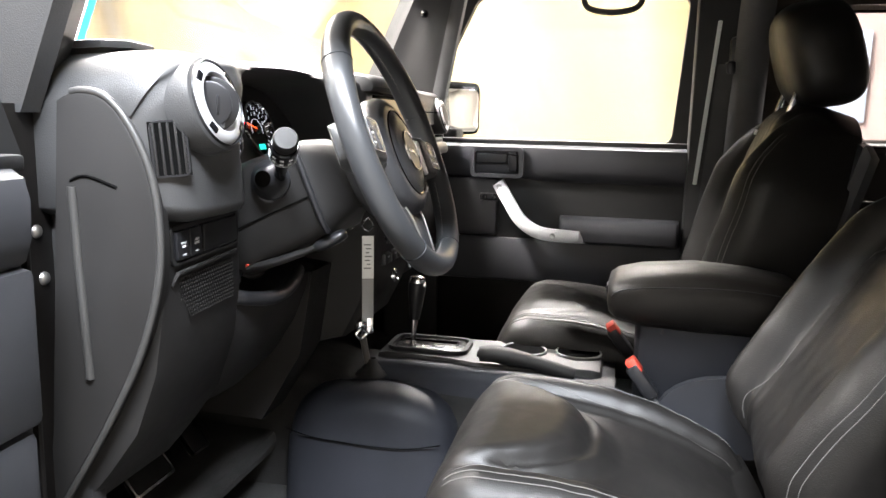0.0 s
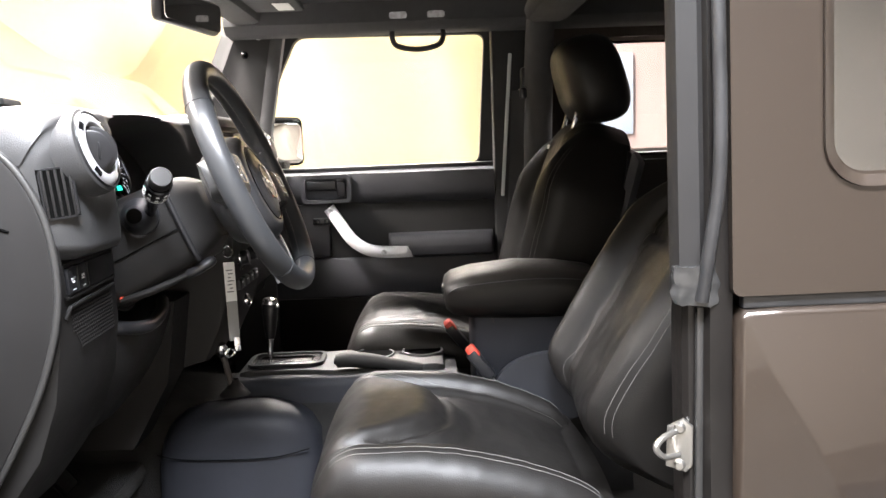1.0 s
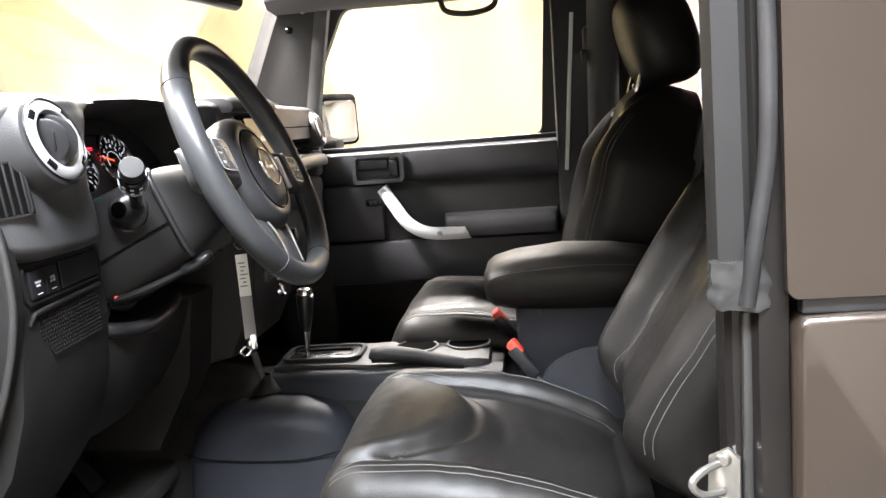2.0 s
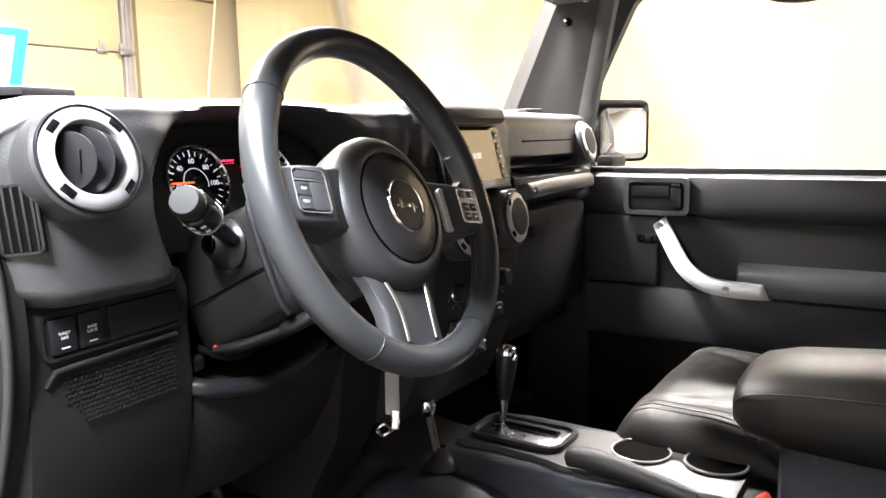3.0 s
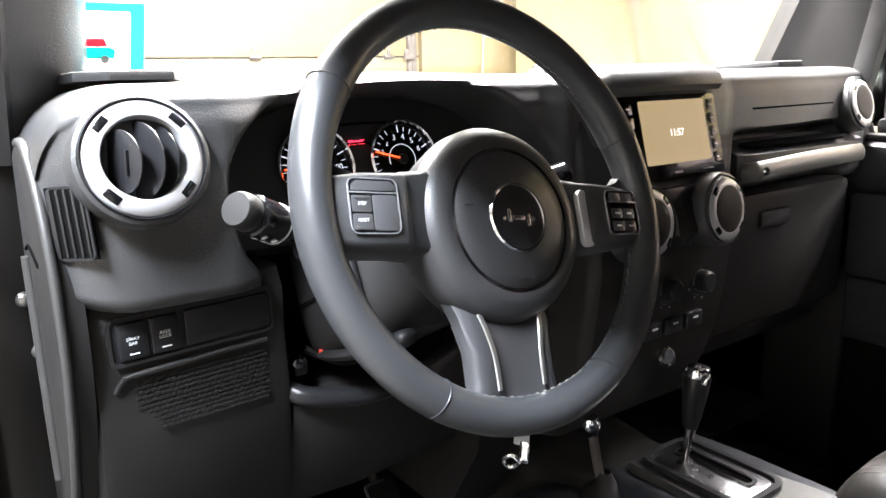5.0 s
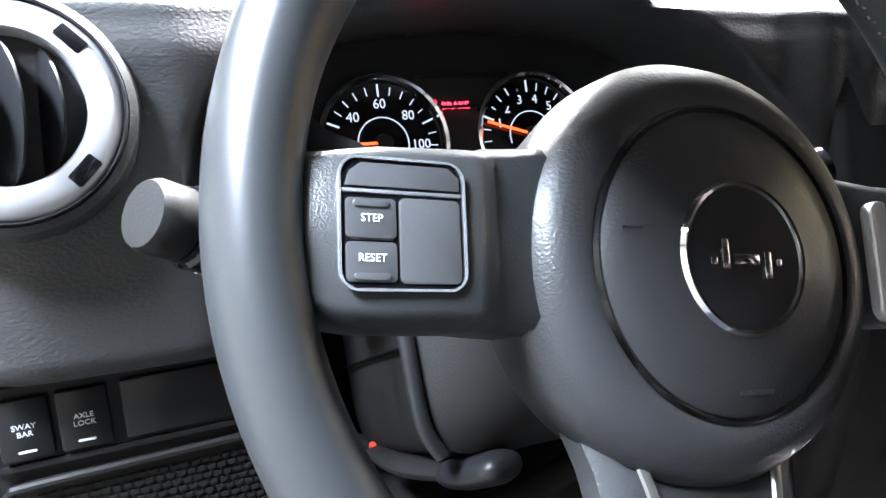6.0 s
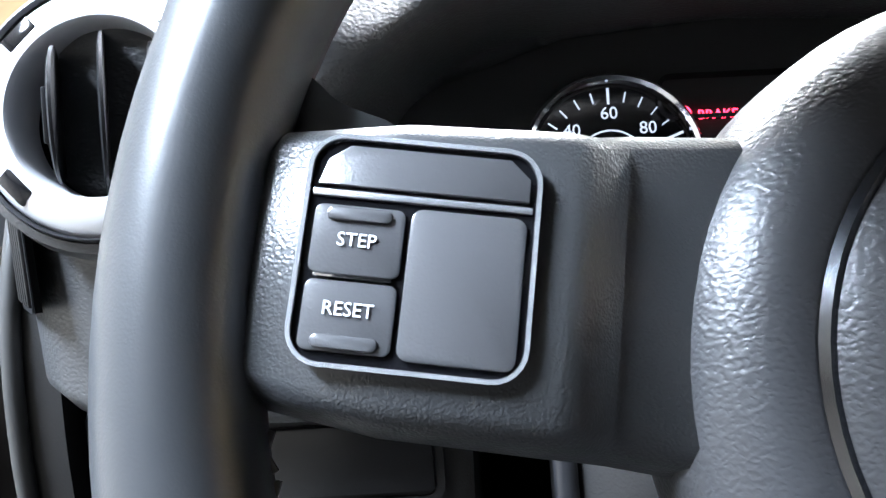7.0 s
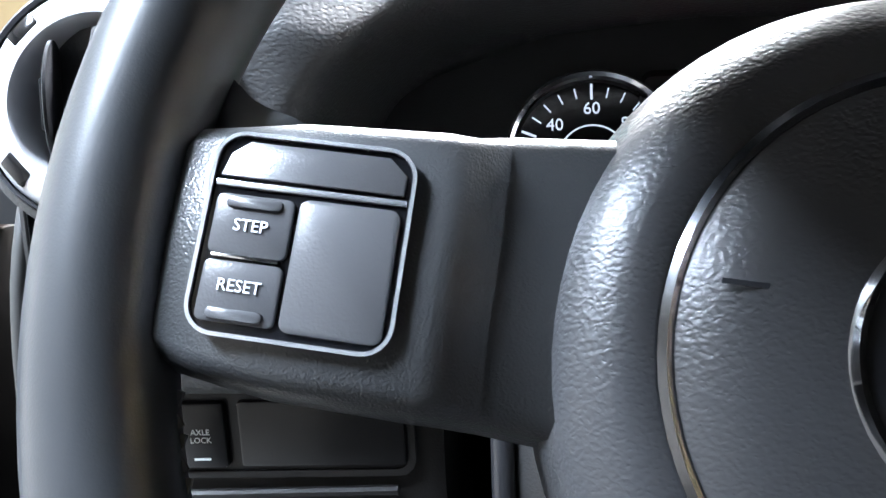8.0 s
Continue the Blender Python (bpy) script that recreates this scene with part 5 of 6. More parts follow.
colm = thing("steering_column", (-0.30, -0.36, 1.16), "black steering column shroud with two stalks", "steering column")
rings = []
for d, ul, ur, vt, vb, k in ((-0.085, -0.052, 0.052, 0.030, -0.070, 0.55), (-0.108, -0.082, 0.070, 0.046, -0.084, 0.45), (-0.1175, -0.096, 0.080, 0.052, -0.090, 0.40), (-0.122, -0.100, 0.084, 0.054, -0.094, 0.38), (-0.127, -0.098, 0.082, 0.053, -0.094, 0.38), (-0.19, -0.098, 0.082, 0.056, -0.100, 0.40), (-0.28, -0.094, 0.080, 0.058, -0.112, 0.45)):
    uc, vc, hw, hh = (ul + ur) / 2, (vt + vb) / 2, (ur - ul) / 2, (vt - vb) / 2
    rings.append([WC + WN * d + Vector((0, 1, 0)) * (uc + hw * math.copysign(abs(math.cos(q)) ** k, math.cos(q))) + WV * (vc + hh * math.copysign(abs(math.sin(q)) ** k, math.sin(q))) for q in (2 * math.pi * j / 44 for j in range(44))])
shr = part("shroud", loft(B(), rings), LOWER, colm, "black boxy column shroud", 50)
CP = lambda d, u, v: WC + WN * d + Vector((0, u, 0)) + WV * v
part("shroud_edge", tube(B(), smoothed([CP(-0.120, -0.088, 0.050), CP(-0.119, -0.099, 0.040), CP(-0.118, -0.102, 0.012), CP(-0.118, -0.102, -0.040), CP(-0.118, -0.100, -0.072), CP(-0.119, -0.092, -0.088)], 6), 0.0045, 10), SMOOTH, shr, "smooth rounded shroud edge")
part("shroud_seam", tube(B(), [CP(-0.125, -0.1005, -0.030), CP(-0.27, -0.098, -0.038)], 0.0012, 6), SHADEBLACK, shr)
lev = part("tilt_lever", tube(B(), smoothed([CP(-0.266, -0.084, -0.098), CP(-0.22, -0.082, -0.103), CP(-0.17, -0.078, -0.104), CP(-0.140, -0.074, -0.103)], 6), 0.0125, 14, flat=0.55, taper=lambda t: 0.75 + 0.25 * math.sin(math.pi * min(1.0, t * 1.4))), LOWER, colm, "black tilt lever under the column")
part("lever_grip", tube(B(), smoothed([CP(-0.156, -0.076, -0.103), CP(-0.135, -0.072, -0.102), CP(-0.118, -0.066, -0.100), CP(-0.104, -0.060, -0.098)], 6), 0.0155, 16, flat=0.6, taper=lambda t: max(0.05, math.sqrt(max(0.0, 1 - (2 * t - 1) ** 4)))), SMOOTH, lev, "smooth black lever grip")
part("lever_mark", box(B(), (0, 0, 0), (0.006, 0.006, 0.010), 0.002, Matrix.Translation(CP(-0.264, -0.088, -0.096))), REDPL, lev, "small red mark")
bo = CP(-0.170, -0.101, 0.012)
part("stalk_boot", lathe(B(), [(0.030, -0.004), (0.030, 0.003), (0.027, 0.006), (0.021, 0.010), (0.017, 0.022), (0.012, 0.030)], 28, axes(bo, (1, 0, 0), (0.06, -1, 0.12))), SMOOTH, colm, "black rubber boot of the stalk")
sl0, sl1 = Vector((-0.272, -0.466, 1.217)), Vector((-0.209, -0.581, 1.275))
ax = (sl1 - sl0).normalized()
m = axes(sl0, (0, 0, 1), ax)
L = (sl1 - sl0).length
stal = part("turn_stalk", lathe(B(), [(0, -0.01), (0.009, -0.01), (0.010, L - 0.075), (0.0155, L - 0.070), (0.0185, L - 0.060), (0.0190, L - 0.024), (0.0172, L - 0.022), (0.0172, L - 0.019), (0, L - 0.019)], 28, m), PIANO, colm, "black turn signal stalk with a twist knob")
part("stalk_knob", lathe(B(), [(0.0150, L - 0.020), (0.0165, L - 0.018), (0.0165, L - 0.004), (0.0145, L), (0, L + 0.0008)], 28, m), LOWER, stal, "black twist knob")
marks = B()
for q in (-60, -25, 10, 45):
    a = radians(q)
    for dz in (-0.050, -0.036):
        box(marks, (0.0191, 0, L + dz), (0.0006, 0.0050, 0.0034), 0, m @ pose(0, 0, 0, 0, 0, q + 160))
part("stalk_marks", marks, PRINT, stal)
part("stalk_ring", lathe(B(), [(0.0188, L - 0.058), (0.0194, L - 0.057), (0.0188, L - 0.056)], 28, m), SILVERP, stal)
w0, w1 = Vector((-0.245, -0.30, 1.235)), Vector((-0.235, -0.165, 1.262))
m = axes(w0, (0, 0, 1), w1 - w0)
L2 = (w1 - w0).length
ws2 = part("wiper_stalk", lathe(B(), [(0, 0), (0.009, 0), (0.010, L2 - 0.06), (0.0165, L2 - 0.05), (0.0165, L2 - 0.003), (0.014, L2), (0, L2)], 24, m), PIANO, colm, "black wiper stalk")
part("stalk_ring", lathe(B(), [(0.0163, L2 - 0.048), (0.0172, L2 - 0.046), (0.0163, L2 - 0.040)], 24, m), CHROME, ws2)
m = axes((-0.245, -0.275, 1.13), (0, 0, 1), (0.72, 0.60, 0.1))
ig = part("ignition_lock", lathe(B(), [(0, 0.004), (0.010, 0.004), (0.013, 0.010), (0.017, 0.012), (0.019, 0.008), (0.020, -0.03)], 28, m), PIANO, colm, "black ignition lock")
part("lock_ring", lathe(B(), [(0.013, 0.0105), (0.015, 0.0135), (0.0175, 0.0125)], 28, m), CHROME, ig)
# keys hanging from the lock
tag = thing("key_tag", (-0.212, -0.245, 0.945), "key strap with a white paper label hanging from the ignition", "key tag")
m = axes((-0.211, -0.248, 1.106), (0.90, 0.38, 0), (0.38, -0.90, 0.05))
part("strap", box(B(), (0, -0.080, 0), (0.020, 0.150, 0.003), 0.001, m), GREYPL, tag, "grey strap")
part("paper_label", box(B(), (0, -0.042, 0.0022), (0.020, 0.074, 0.0012), 0.0004, m), WHITEPL, tag, "white paper label")
tb = B()
for k in range(7):
    box(tb, (-0.001 + 0.002 * (k % 2), -0.020 - 0.0068 * k, 0.0031), (0.012 - 0.003 * (k % 3), 0.0024, 0.0003), 0, m)
part("label_lines", tb, GREYPL, tag)
part("key_loop", tube(B(), smoothed([m @ Vector(p) for p in ((0, 0.004, 0), (0.009, 0.014, 0), (0, 0.026, 0), (-0.009, 0.014, 0))], 6, True), 0.0016, 6, closed=True), CHROME, tag, "chrome key ring")
part("clip", box(B(), (0.004, -0.162, 0), (0.012, 0.028, 0.006), 0.002, m), CHROME, tag, "chrome clip")
part("clip_ring", tube(B(), smoothed([m @ Vector(p) for p in ((-0.010, -0.168, 0.004), (-0.020, -0.176, 0.006), (-0.012, -0.184, 0.004), (-0.002, -0.176, 0.002))], 6, True), 0.0026, 6, closed=True), CHROME, tag)

# pedals
for n, y, w in (("brake_pedal", -0.37, 0.11), ("accelerator_pedal", -0.22, 0.055)):
    pd = thing(n, (-0.60, y, 0.64), "black rubber pedal with a bright metal edge in the footwell", "pedal")
    m = axes((-0.585, y, 0.68), (0, 1, 0), (0.8, 0, 0.6))
    part("pad", box(B(), (0, 0, 0), (w, 0.07, 0.012), 0.004, m), LOWER, pd)
    part("pad_edge", hoop(B(), rrect(w + 0.006, 0.076, 0.008), rrect(w - 0.004, 0.066, 0.006), 0.006, m), CHROME, pd, "bright metal edge")
    part("arm", tube(B(), [(-0.60, y, 0.68), (-0.66, y, 0.78), (-0.68, y, 0.92)], 0.009, 8), DARKST, pd)


# ---- seats ----
def pad_point(hx, hy, top, bottom, r, k, shape, a, b):
    """A point of a padded slab's upper side, a and b from -1 to 1."""
    x = hx * a * math.sqrt(1 - k * b * b / 2)
    y = hy * b * math.sqrt(1 - k * a * a / 2)
    drop = sum(r - math.sqrt(max(0, r * r - (r - min(r, d)) ** 2)) for d in (hx * (1 - abs(a)), hy * (1 - abs(b))))
    z = max(top(x, y) - drop, bottom + 0.002)
    if shape:
        x, y = shape(x, y)
    return Vector((x, y, z))


def pillow(hx, hy, top, bottom, r, m, nu=46, nv=44, k=0.22, shape=None):
    """A padded slab: a shaped top over a rounded plan, a side wall and a flat underside."""
    bm = B()
    f = lambda t: math.copysign(1 - (1 - abs(t)) ** 1.45, t)
    grid = [[bm.verts.new(m @ pad_point(hx, hy, top, bottom, r, k, shape, f(-1 + 2 * i / nu), f(-1 + 2 * j / nv))) for j in range(nv + 1)] for i in range(nu + 1)]
    for i in range(nu):
        for j in range(nv):
            bm.faces.new((grid[i][j], grid[i + 1][j], grid[i + 1][j + 1], grid[i][j + 1]))
    edge = [grid[i][0] for i in range(nu)] + [grid[nu][j] for j in range(nv)] + [grid[i][nv] for i in range(nu, 0, -1)] + [grid[0][j] for j in range(nv, 0, -1)]
    inv = m.inverted()
    low = []
    for v in edge:
        p = inv @ v.co
        low.append(bm.verts.new(m @ Vector((p.x * 0.985, p.y * 0.985, bottom))))
    n = len(edge)
    for i in range(n):
        bm.faces.new((edge[i], edge[(i + 1) % n], low[(i + 1) % n], low[i]))
    bm.faces.new(low)
    return bm


def cushion_top(X, Y, a=1.0):
    ay = abs(Y)
    z = 0.850 - 0.9 * max(0.0, X + 0.10) ** 2 - 7.0 * max(0.0, -0.15 - X) ** 2
    z -= 0.5 * max(0.0, ay - 0.19) ** 1.5
    xs = -0.018 - 0.150 * abs(Y / 0.160) ** 3
    mid = smoothstep(0.192, 0.140, ay)
    z -= 0.034 * a * mid * smoothstep(-0.012, 0.05, X - xs)
    z += 0.008 * a * mid * smoothstep(0.0, 0.05, xs - X)
    z -= 0.016 * a * bump(X, xs, 0.012) * smoothstep(0.168, 0.135, ay)
    z -= 0.006 * a * bump(ay, 0.165, 0.005) * smoothstep(-0.24, -0.18, X)
    z += 0.004 * noise.noise(Vector((X * 9, Y * 9, 1))) + 0.0016 * noise.noise(Vector((X * 38, Y * 20, 5)))
    return z


def back_top(X, Y):
    ay = abs(Y)
    z = 0.030 + 0.010 * math.sin((X + 0.25) * 6)
    z += 0.055 * smoothstep(0.120, 0.185, ay) * smoothstep(0.30, 0.10, X)
    z -= 0.007 * bump(ay, 0.140, 0.006) * smoothstep(0.29, 0.2, X)
    z -= 0.007 * bump(X, 0.085 + 0.5 * Y * Y, 0.006) * smoothstep(0.14, 0.13, ay)
    z += 0.010 * smoothstep(0.10, 0.16, X) * smoothstep(0.14, 0.10, ay)
    z += 0.004 * noise.noise(Vector((X * 8, Y * 8, 4))) + 0.0015 * noise.noise(Vector((X * 22, Y * 40, 9)))
    return z


def make_seat(yc, xc, recline, label, flip):
    s = thing("bucket_seat", (xc, yc, 0.53), label, "seat", "front seats of the car")
    mc = Matrix.Translation((xc, yc, 0.022 if flip else 0.0))
    lift = 0.22 if flip else 1.0
    ctop = lambda x, y: cushion_top(x, y, lift)
    cu = part("cushion", pillow(0.252, 0.252, ctop, 0.725, 0.055, mc, 128, 120), LEATHER, s, "black leather seat cushion", 60)
    for sgn in (-1, 1):
        for b, rr in ((0.66, 0.0005), (0.80, 0.0008), (0.845, 0.0008)):
            pts = []
            for k in range(41):
                a = -0.84 + 1.72 * k / 40
                bb = sgn * (b + (0.10 if b < 0.7 else 0.02) * smoothstep(0.0, -0.84, a))
                pts.append(mc @ (pad_point(0.252, 0.252, ctop, 0.725, 0.055, 0.22, None, a, bb) + Vector((0, 0, 0.0004))))
            part("stitch_line", tube(B(), pts, rr, 5), SEWING, cu, "grey stitch line")
    # side valance
    for sgn in (-1, 1):
        part("side_skirt", box(B(), (xc, yc + sgn * 0.215, 0.695), (0.44, 0.05, 0.10), 0.02), SEATSIDE, s)
        part("rail", box(B(), (xc, yc + sgn * 0.19, 0.575), (0.46, 0.03, 0.09), 0.006), DARKST, s, "dark steel seat rail")
    part("seat_pan", box(B(), (xc, yc, 0.68), (0.44, 0.40, 0.09), 0.02), TRIM, s)
    piv = Vector((xc + 0.235, yc, 0.800))
    up = Vector((math.sin(radians(recline)), 0, math.cos(radians(recline))))
    fw = Vector((-up.z, 0, up.x))
    mb = axes(piv + up * (0.280 if flip else 0.265), up, fw)
    shape = lambda x, y: (x, y * (1 - 0.22 * smoothstep(0.10, 0.30, x)))
    hb = 0.306 if flip else 0.292
    bk = part("backrest", pillow(hb, 0.252, back_top, -0.115, 0.075, mb, 90, 110, 0.60, shape), LEATHER, s, "black leather backrest with side bolsters", 60)
    for sgn in (-1, 1):
        for b, c in ((0.555, 0.10), (0.915, 0.02), (0.945, 0.02)):
            pts = []
            for k in range(41):
                a = -0.90 + (1.72 if b > 0.6 else 1.50) * k / 40
                bb = sgn * (b + c * smoothstep(-0.45, -0.90, a) - c * smoothstep(0.2, 0.7, a))
                pts.append(mb @ (pad_point(hb, 0.252, back_top, -0.115, 0.075, 0.60, shape, a, bb) + Vector((0, 0, 0.0004))))
            part("stitch_line", tube(B(), pts, 0.0006, 5), SEWING, bk, "grey stitch line")
    part("brand_tag", box(B(), (0.215, 0.085 * (1 if flip else -1), back_top(0.215, 0.085) + 0.001), (0.012, 0.034, 0.002), 0.0006, mb), SILVERW, bk, "small pale fabric tag")
    part("back_shell", pillow(0.27, 0.235, lambda x, y: 0.03, -0.01, 0.02, axes(piv + up * 0.265 - fw * 0.118, up, -fw), 12, 12), SEATSIDE, s)
    # headrest
    hc = piv + up * (0.680 if flip else 0.660) + fw * 0.020
    hl = radians(recline - (26 if flip else 8))
    hm2 = axes(hc + Vector((0.022 if flip else 0.0, 0, 0)), (math.sin(hl), 0, math.cos(hl)), (-math.cos(hl), 0, math.sin(hl)))
    bm = B()
    rings = []
    for i in range(1, 22):
        p = -math.pi / 2 + math.pi * i / 22
        ring = []
        cp, sp2 = abs(math.cos(p)) ** 0.55, math.copysign(abs(math.sin(p)) ** 0.7, math.sin(p))
        for j in range(32):
            q = 2 * math.pi * j / 32
            cx, cy = math.copysign(abs(math.cos(q)) ** 0.6, math.cos(q)), math.copysign(abs(math.sin(q)) ** 0.6, math.sin(q))
            ring.append(hm2 @ Vector(((0.116 if flip else 0.104) * sp2, 0.138 * cp * cx * (1 - 0.10 * sp2), (0.082 if flip else 0.090) * cp * cy + 0.012 * sp2)))
        rings.append(ring)
    hr = part("headrest", loft(bm, rings), LEATHER, s, "black leather headrest", 70)
    for sgn in (-1, 1):
        part("post", tube(B(), [hc + Vector((0, sgn * 0.07, 0)) - up * 0.16, hc + Vector((0, sgn * 0.07, 0)) - up * 0.05], 0.006, 8), CHROME, hr, "chrome headrest post")
    # recliner cover
    io = 1 if not flip else -1
    part("recliner_cover", prism(B(), [(0.10 * math.cos(a) * 1.25, 0.075 * math.sin(a)) for a in (math.pi * 2 * k / 26 for k in range(26))], 0.03, axes(piv + Vector((-0.02, io * 0.235, -0.01)), (1, 0, 0), (0, io, 0)), 0.012), SEATSIDE, s)
    return s


make_seat(CY, 0.205, 33, "black leather driver seat with grey stitching, leaning back", False)
make_seat(0.385, 0.185, 16, "black leather front passenger seat with grey stitching, upright", True)

# ---- centre console ----
con = thing("centre_console", (0.0, SY, 0.53), "dark grey plastic centre console with cup holders and armrest", "console")


def tunnel_ring(x, y0, y1, zt, r):
    pts = [(y0 - 0.03, 0.53), (y0 - 0.012, 0.66)]
    for k in range(6):
        a = radians(180 - 90 * k / 5)
        pts.append((y0 + r + r * math.cos(a), zt - r + r * math.sin(a)))
    for k in range(6):
        a = radians(90 - 90 * k / 5)
        pts.append((y1 - r + r * math.cos(a), zt - r + r * math.sin(a)))
    pts += [(y1 + 0.012, 0.66), (y1 + 0.03, 0.53)]
    return [Vector((x, y, z)) for y, z in pts]


rings = [tunnel_ring(*q) for q in ((-0.66, -0.06, 0.20, 0.84, 0.05), (-0.50, -0.06, 0.20, 0.79, 0.05), (-0.36, -0.05, 0.205, 0.765, 0.045), (-0.10, -0.045, 0.205, 0.765, 0.045), (0.30, -0.05, 0.18, 0.76, 0.04), (0.60, -0.05, 0.18, 0.76, 0.04))]
part("tunnel_cover", loft(B(), rings), CARPET, con, "black carpeted tunnel")
rings = [tunnel_ring(*q) for q in ((-0.428, -0.085, 0.0, 0.670, 0.03), (-0.420, -0.108, 0.0, 0.700, 0.04), (-0.405, -0.124, 0.0, 0.728, 0.05), (-0.375, -0.136, 0.0, 0.753, 0.056), (-0.33, -0.142, 0.0, 0.766, 0.058), (-0.26, -0.145, 0.0, 0.772, 0.058), (-0.19, -0.144, 0.0, 0.770, 0.058), (-0.14, -0.138, 0.0, 0.757, 0.056), (-0.105, -0.126, 0.0, 0.732, 0.05), (-0.085, -0.11, 0.0, 0.698, 0.04))]
part("side_mound", loft(B(), rings), CONSOLE, con, "dark blue-grey rounded cover beside the console", 60)
part("cover_seam", tube(B(), smoothed([(-0.42, -0.136, 0.682), (-0.36, -0.1515, 0.676), (-0.26, -0.1585, 0.674), (-0.17, -0.156, 0.675), (-0.10, -0.140, 0.684)], 5), 0.0013, 8), SHADEBLACK, con)
bm = loft(B(), [[Vector((x, y, z)) for y, z in ((y0, 0.60), (y0 + 0.004, zt - 0.02), (y0 + 0.014, zt - 0.004), (y0 + 0.03, zt), (0.19, zt), (0.21, zt - 0.02), (0.215, 0.60))] for x, y0, zt in ((-0.30, -0.005, 0.775), (-0.285, -0.030, 0.798), (-0.20, -0.036, 0.803), (-0.05, -0.040, 0.803), (0.10, -0.045, 0.800), (0.22, -0.045, 0.795))])
part("console_body", bm, CONSOLE, con, "dark blue-grey console side", 50)
# side carpet panel in the driver's footwell
part("kick_panel", loft(B(), [[Vector((x, y, z)) for x, z in ((-0.64, 0.755), (-0.60, 0.725), (-0.44, 0.722), (-0.36, 0.86), (-0.335, 1.02), (-0.60, 1.05), (-0.66, 0.90))] for y in (-0.10, -0.185, -0.20)]), LOWER, con, "dark kick panel beside the footwell")
# top plate
PLATEM = mat("plate_grey", (0.036, 0.035, 0.034), 0.40, metal=0.1, grain=2000, depth=0.00003, var=0.08)
SHIFTM = mat("shifter_silver", (0.30, 0.30, 0.31), 0.24, metal=1.0, var=0.1)
plate = []
for x, y0, y1, z in ((-0.285, 0.030, 0.125, 0.785), (-0.275, 0.018, 0.138, 0.806), (-0.255, 0.010, 0.146, 0.812), (-0.12, 0.004, 0.156, 0.812), (-0.06, -0.010, 0.166, 0.812), (0.17, 0.010, 0.180, 0.812), (0.190, 0.02, 0.172, 0.806), (0.200, 0.03, 0.162, 0.785)):
    plate.append([Vector((x, y, zz)) for y, zz in ((y0, 0.74), (y0, z - 0.006), (y0 + 0.005, z), (y1 - 0.005, z), (y1, z - 0.006), (y1, 0.74))])
part("top_plate", loft(B(), plate), PLATEM, con, "dark grey console top plate")
m = axes((-0.175, 0.082, 0.8125), (1, 0, 0), (0, 0, 1))
sp = part("shift_plate", prism(B(), rrect(0.150, 0.088, 0.018), 0.004, m, 0.0015), SHIFTM, con, "dark silver shifter plate")
part("shift_trim", hoop(B(), rrect(0.176, 0.112, 0.028, 6), rrect(0.158, 0.094, 0.020, 6), 0.008, m), SMOOTH, sp, "black rounded shifter surround")
# Black strip on the solid plate paints the slot's shade
part("slot_shade", box(B(), (-0.004, 0.012, 0.0042), (0.120, 0.016, 0.001), 0, m), SHADEBLACK, sp)
part("slot_trim", hoop(B(), rrect(0.130, 0.026, 0.008, 4, -0.004, 0.012), rrect(0.120, 0.016, 0.006, 4, -0.004, 0.012), 0.003, m @ Matrix.Translation((0, 0, 0.004))), CHROME, sp)
for k in range(4):
    part("gear_mark", box(B(), (-0.042 + 0.026 * k, -0.016, 0.0045), (0.007, 0.009, 0.0012), 0.0004, m), CHROME if k % 2 else PIANO, sp)
sh = thing("gear_shifter", (-0.214, 0.078, 0.816), "black gear shifter knob with a chrome cap on a slim stem", "gear lever")
m = axes((-0.216, 0.078, 0.816), (1, 0, 0), (0.05, 0.05, 1)) @ Matrix.Diagonal((1, 1, 1.04, 1))
part("stem", lathe(B(), [(0, 0), (0.005, 0), (0.0065, 0.03), (0.010, 0.058), (0, 0.058)], 20, m), CHROME, sh, "slim chrome stem")
part("knob", lathe(B(), [(0, 0.050), (0.0105, 0.052), (0.0145, 0.075), (0.0185, 0.110), (0.0195, 0.128), (0.0185, 0.132), (0, 0.132)], 28, m), SMOOTH, sh, "black leather knob")
part("cap", lathe(B(), [(0.0188, 0.130), (0.0192, 0.136), (0.016, 0.143), (0.008, 0.146), (0, 0.1465)], 28, m), CHROME, sh, "chrome cap")
part("button", box(B(), (0.017, -0.008, 0.128), (0.010, 0.008, 0.010), 0.003, m), CHROME, sh)
tl = thing("transfer_lever", (-0.28, -0.06, 0.79), "short black transfer case lever with a chrome knob", "lever")
part("lever_stem", tube(B(), smoothed([(-0.275, -0.030, 0.765), (-0.285, -0.036, 0.82), (-0.293, -0.040, 0.868)], 4), 0.007, 10), DARKST, tl)
part("lever_knob", lathe(B(), [(0, -0.016), (0.010, -0.015), (0.014, -0.004), (0.015, 0.006), (0.011, 0.014), (0, 0.016)], 22, axes((-0.295, -0.041, 0.879), (1, 0, 0), (0, -0.2, 1))), CHROME, tl, "chrome knob")
part("boot", lathe(B(), [(0.034, 0.0), (0.028, 0.008), (0.022, 0.012), (0.014, 0.022), (0.009, 0.034)], 24, Matrix.Translation((-0.275, -0.030, 0.775))), LOWER, tl, "black rubber boot")
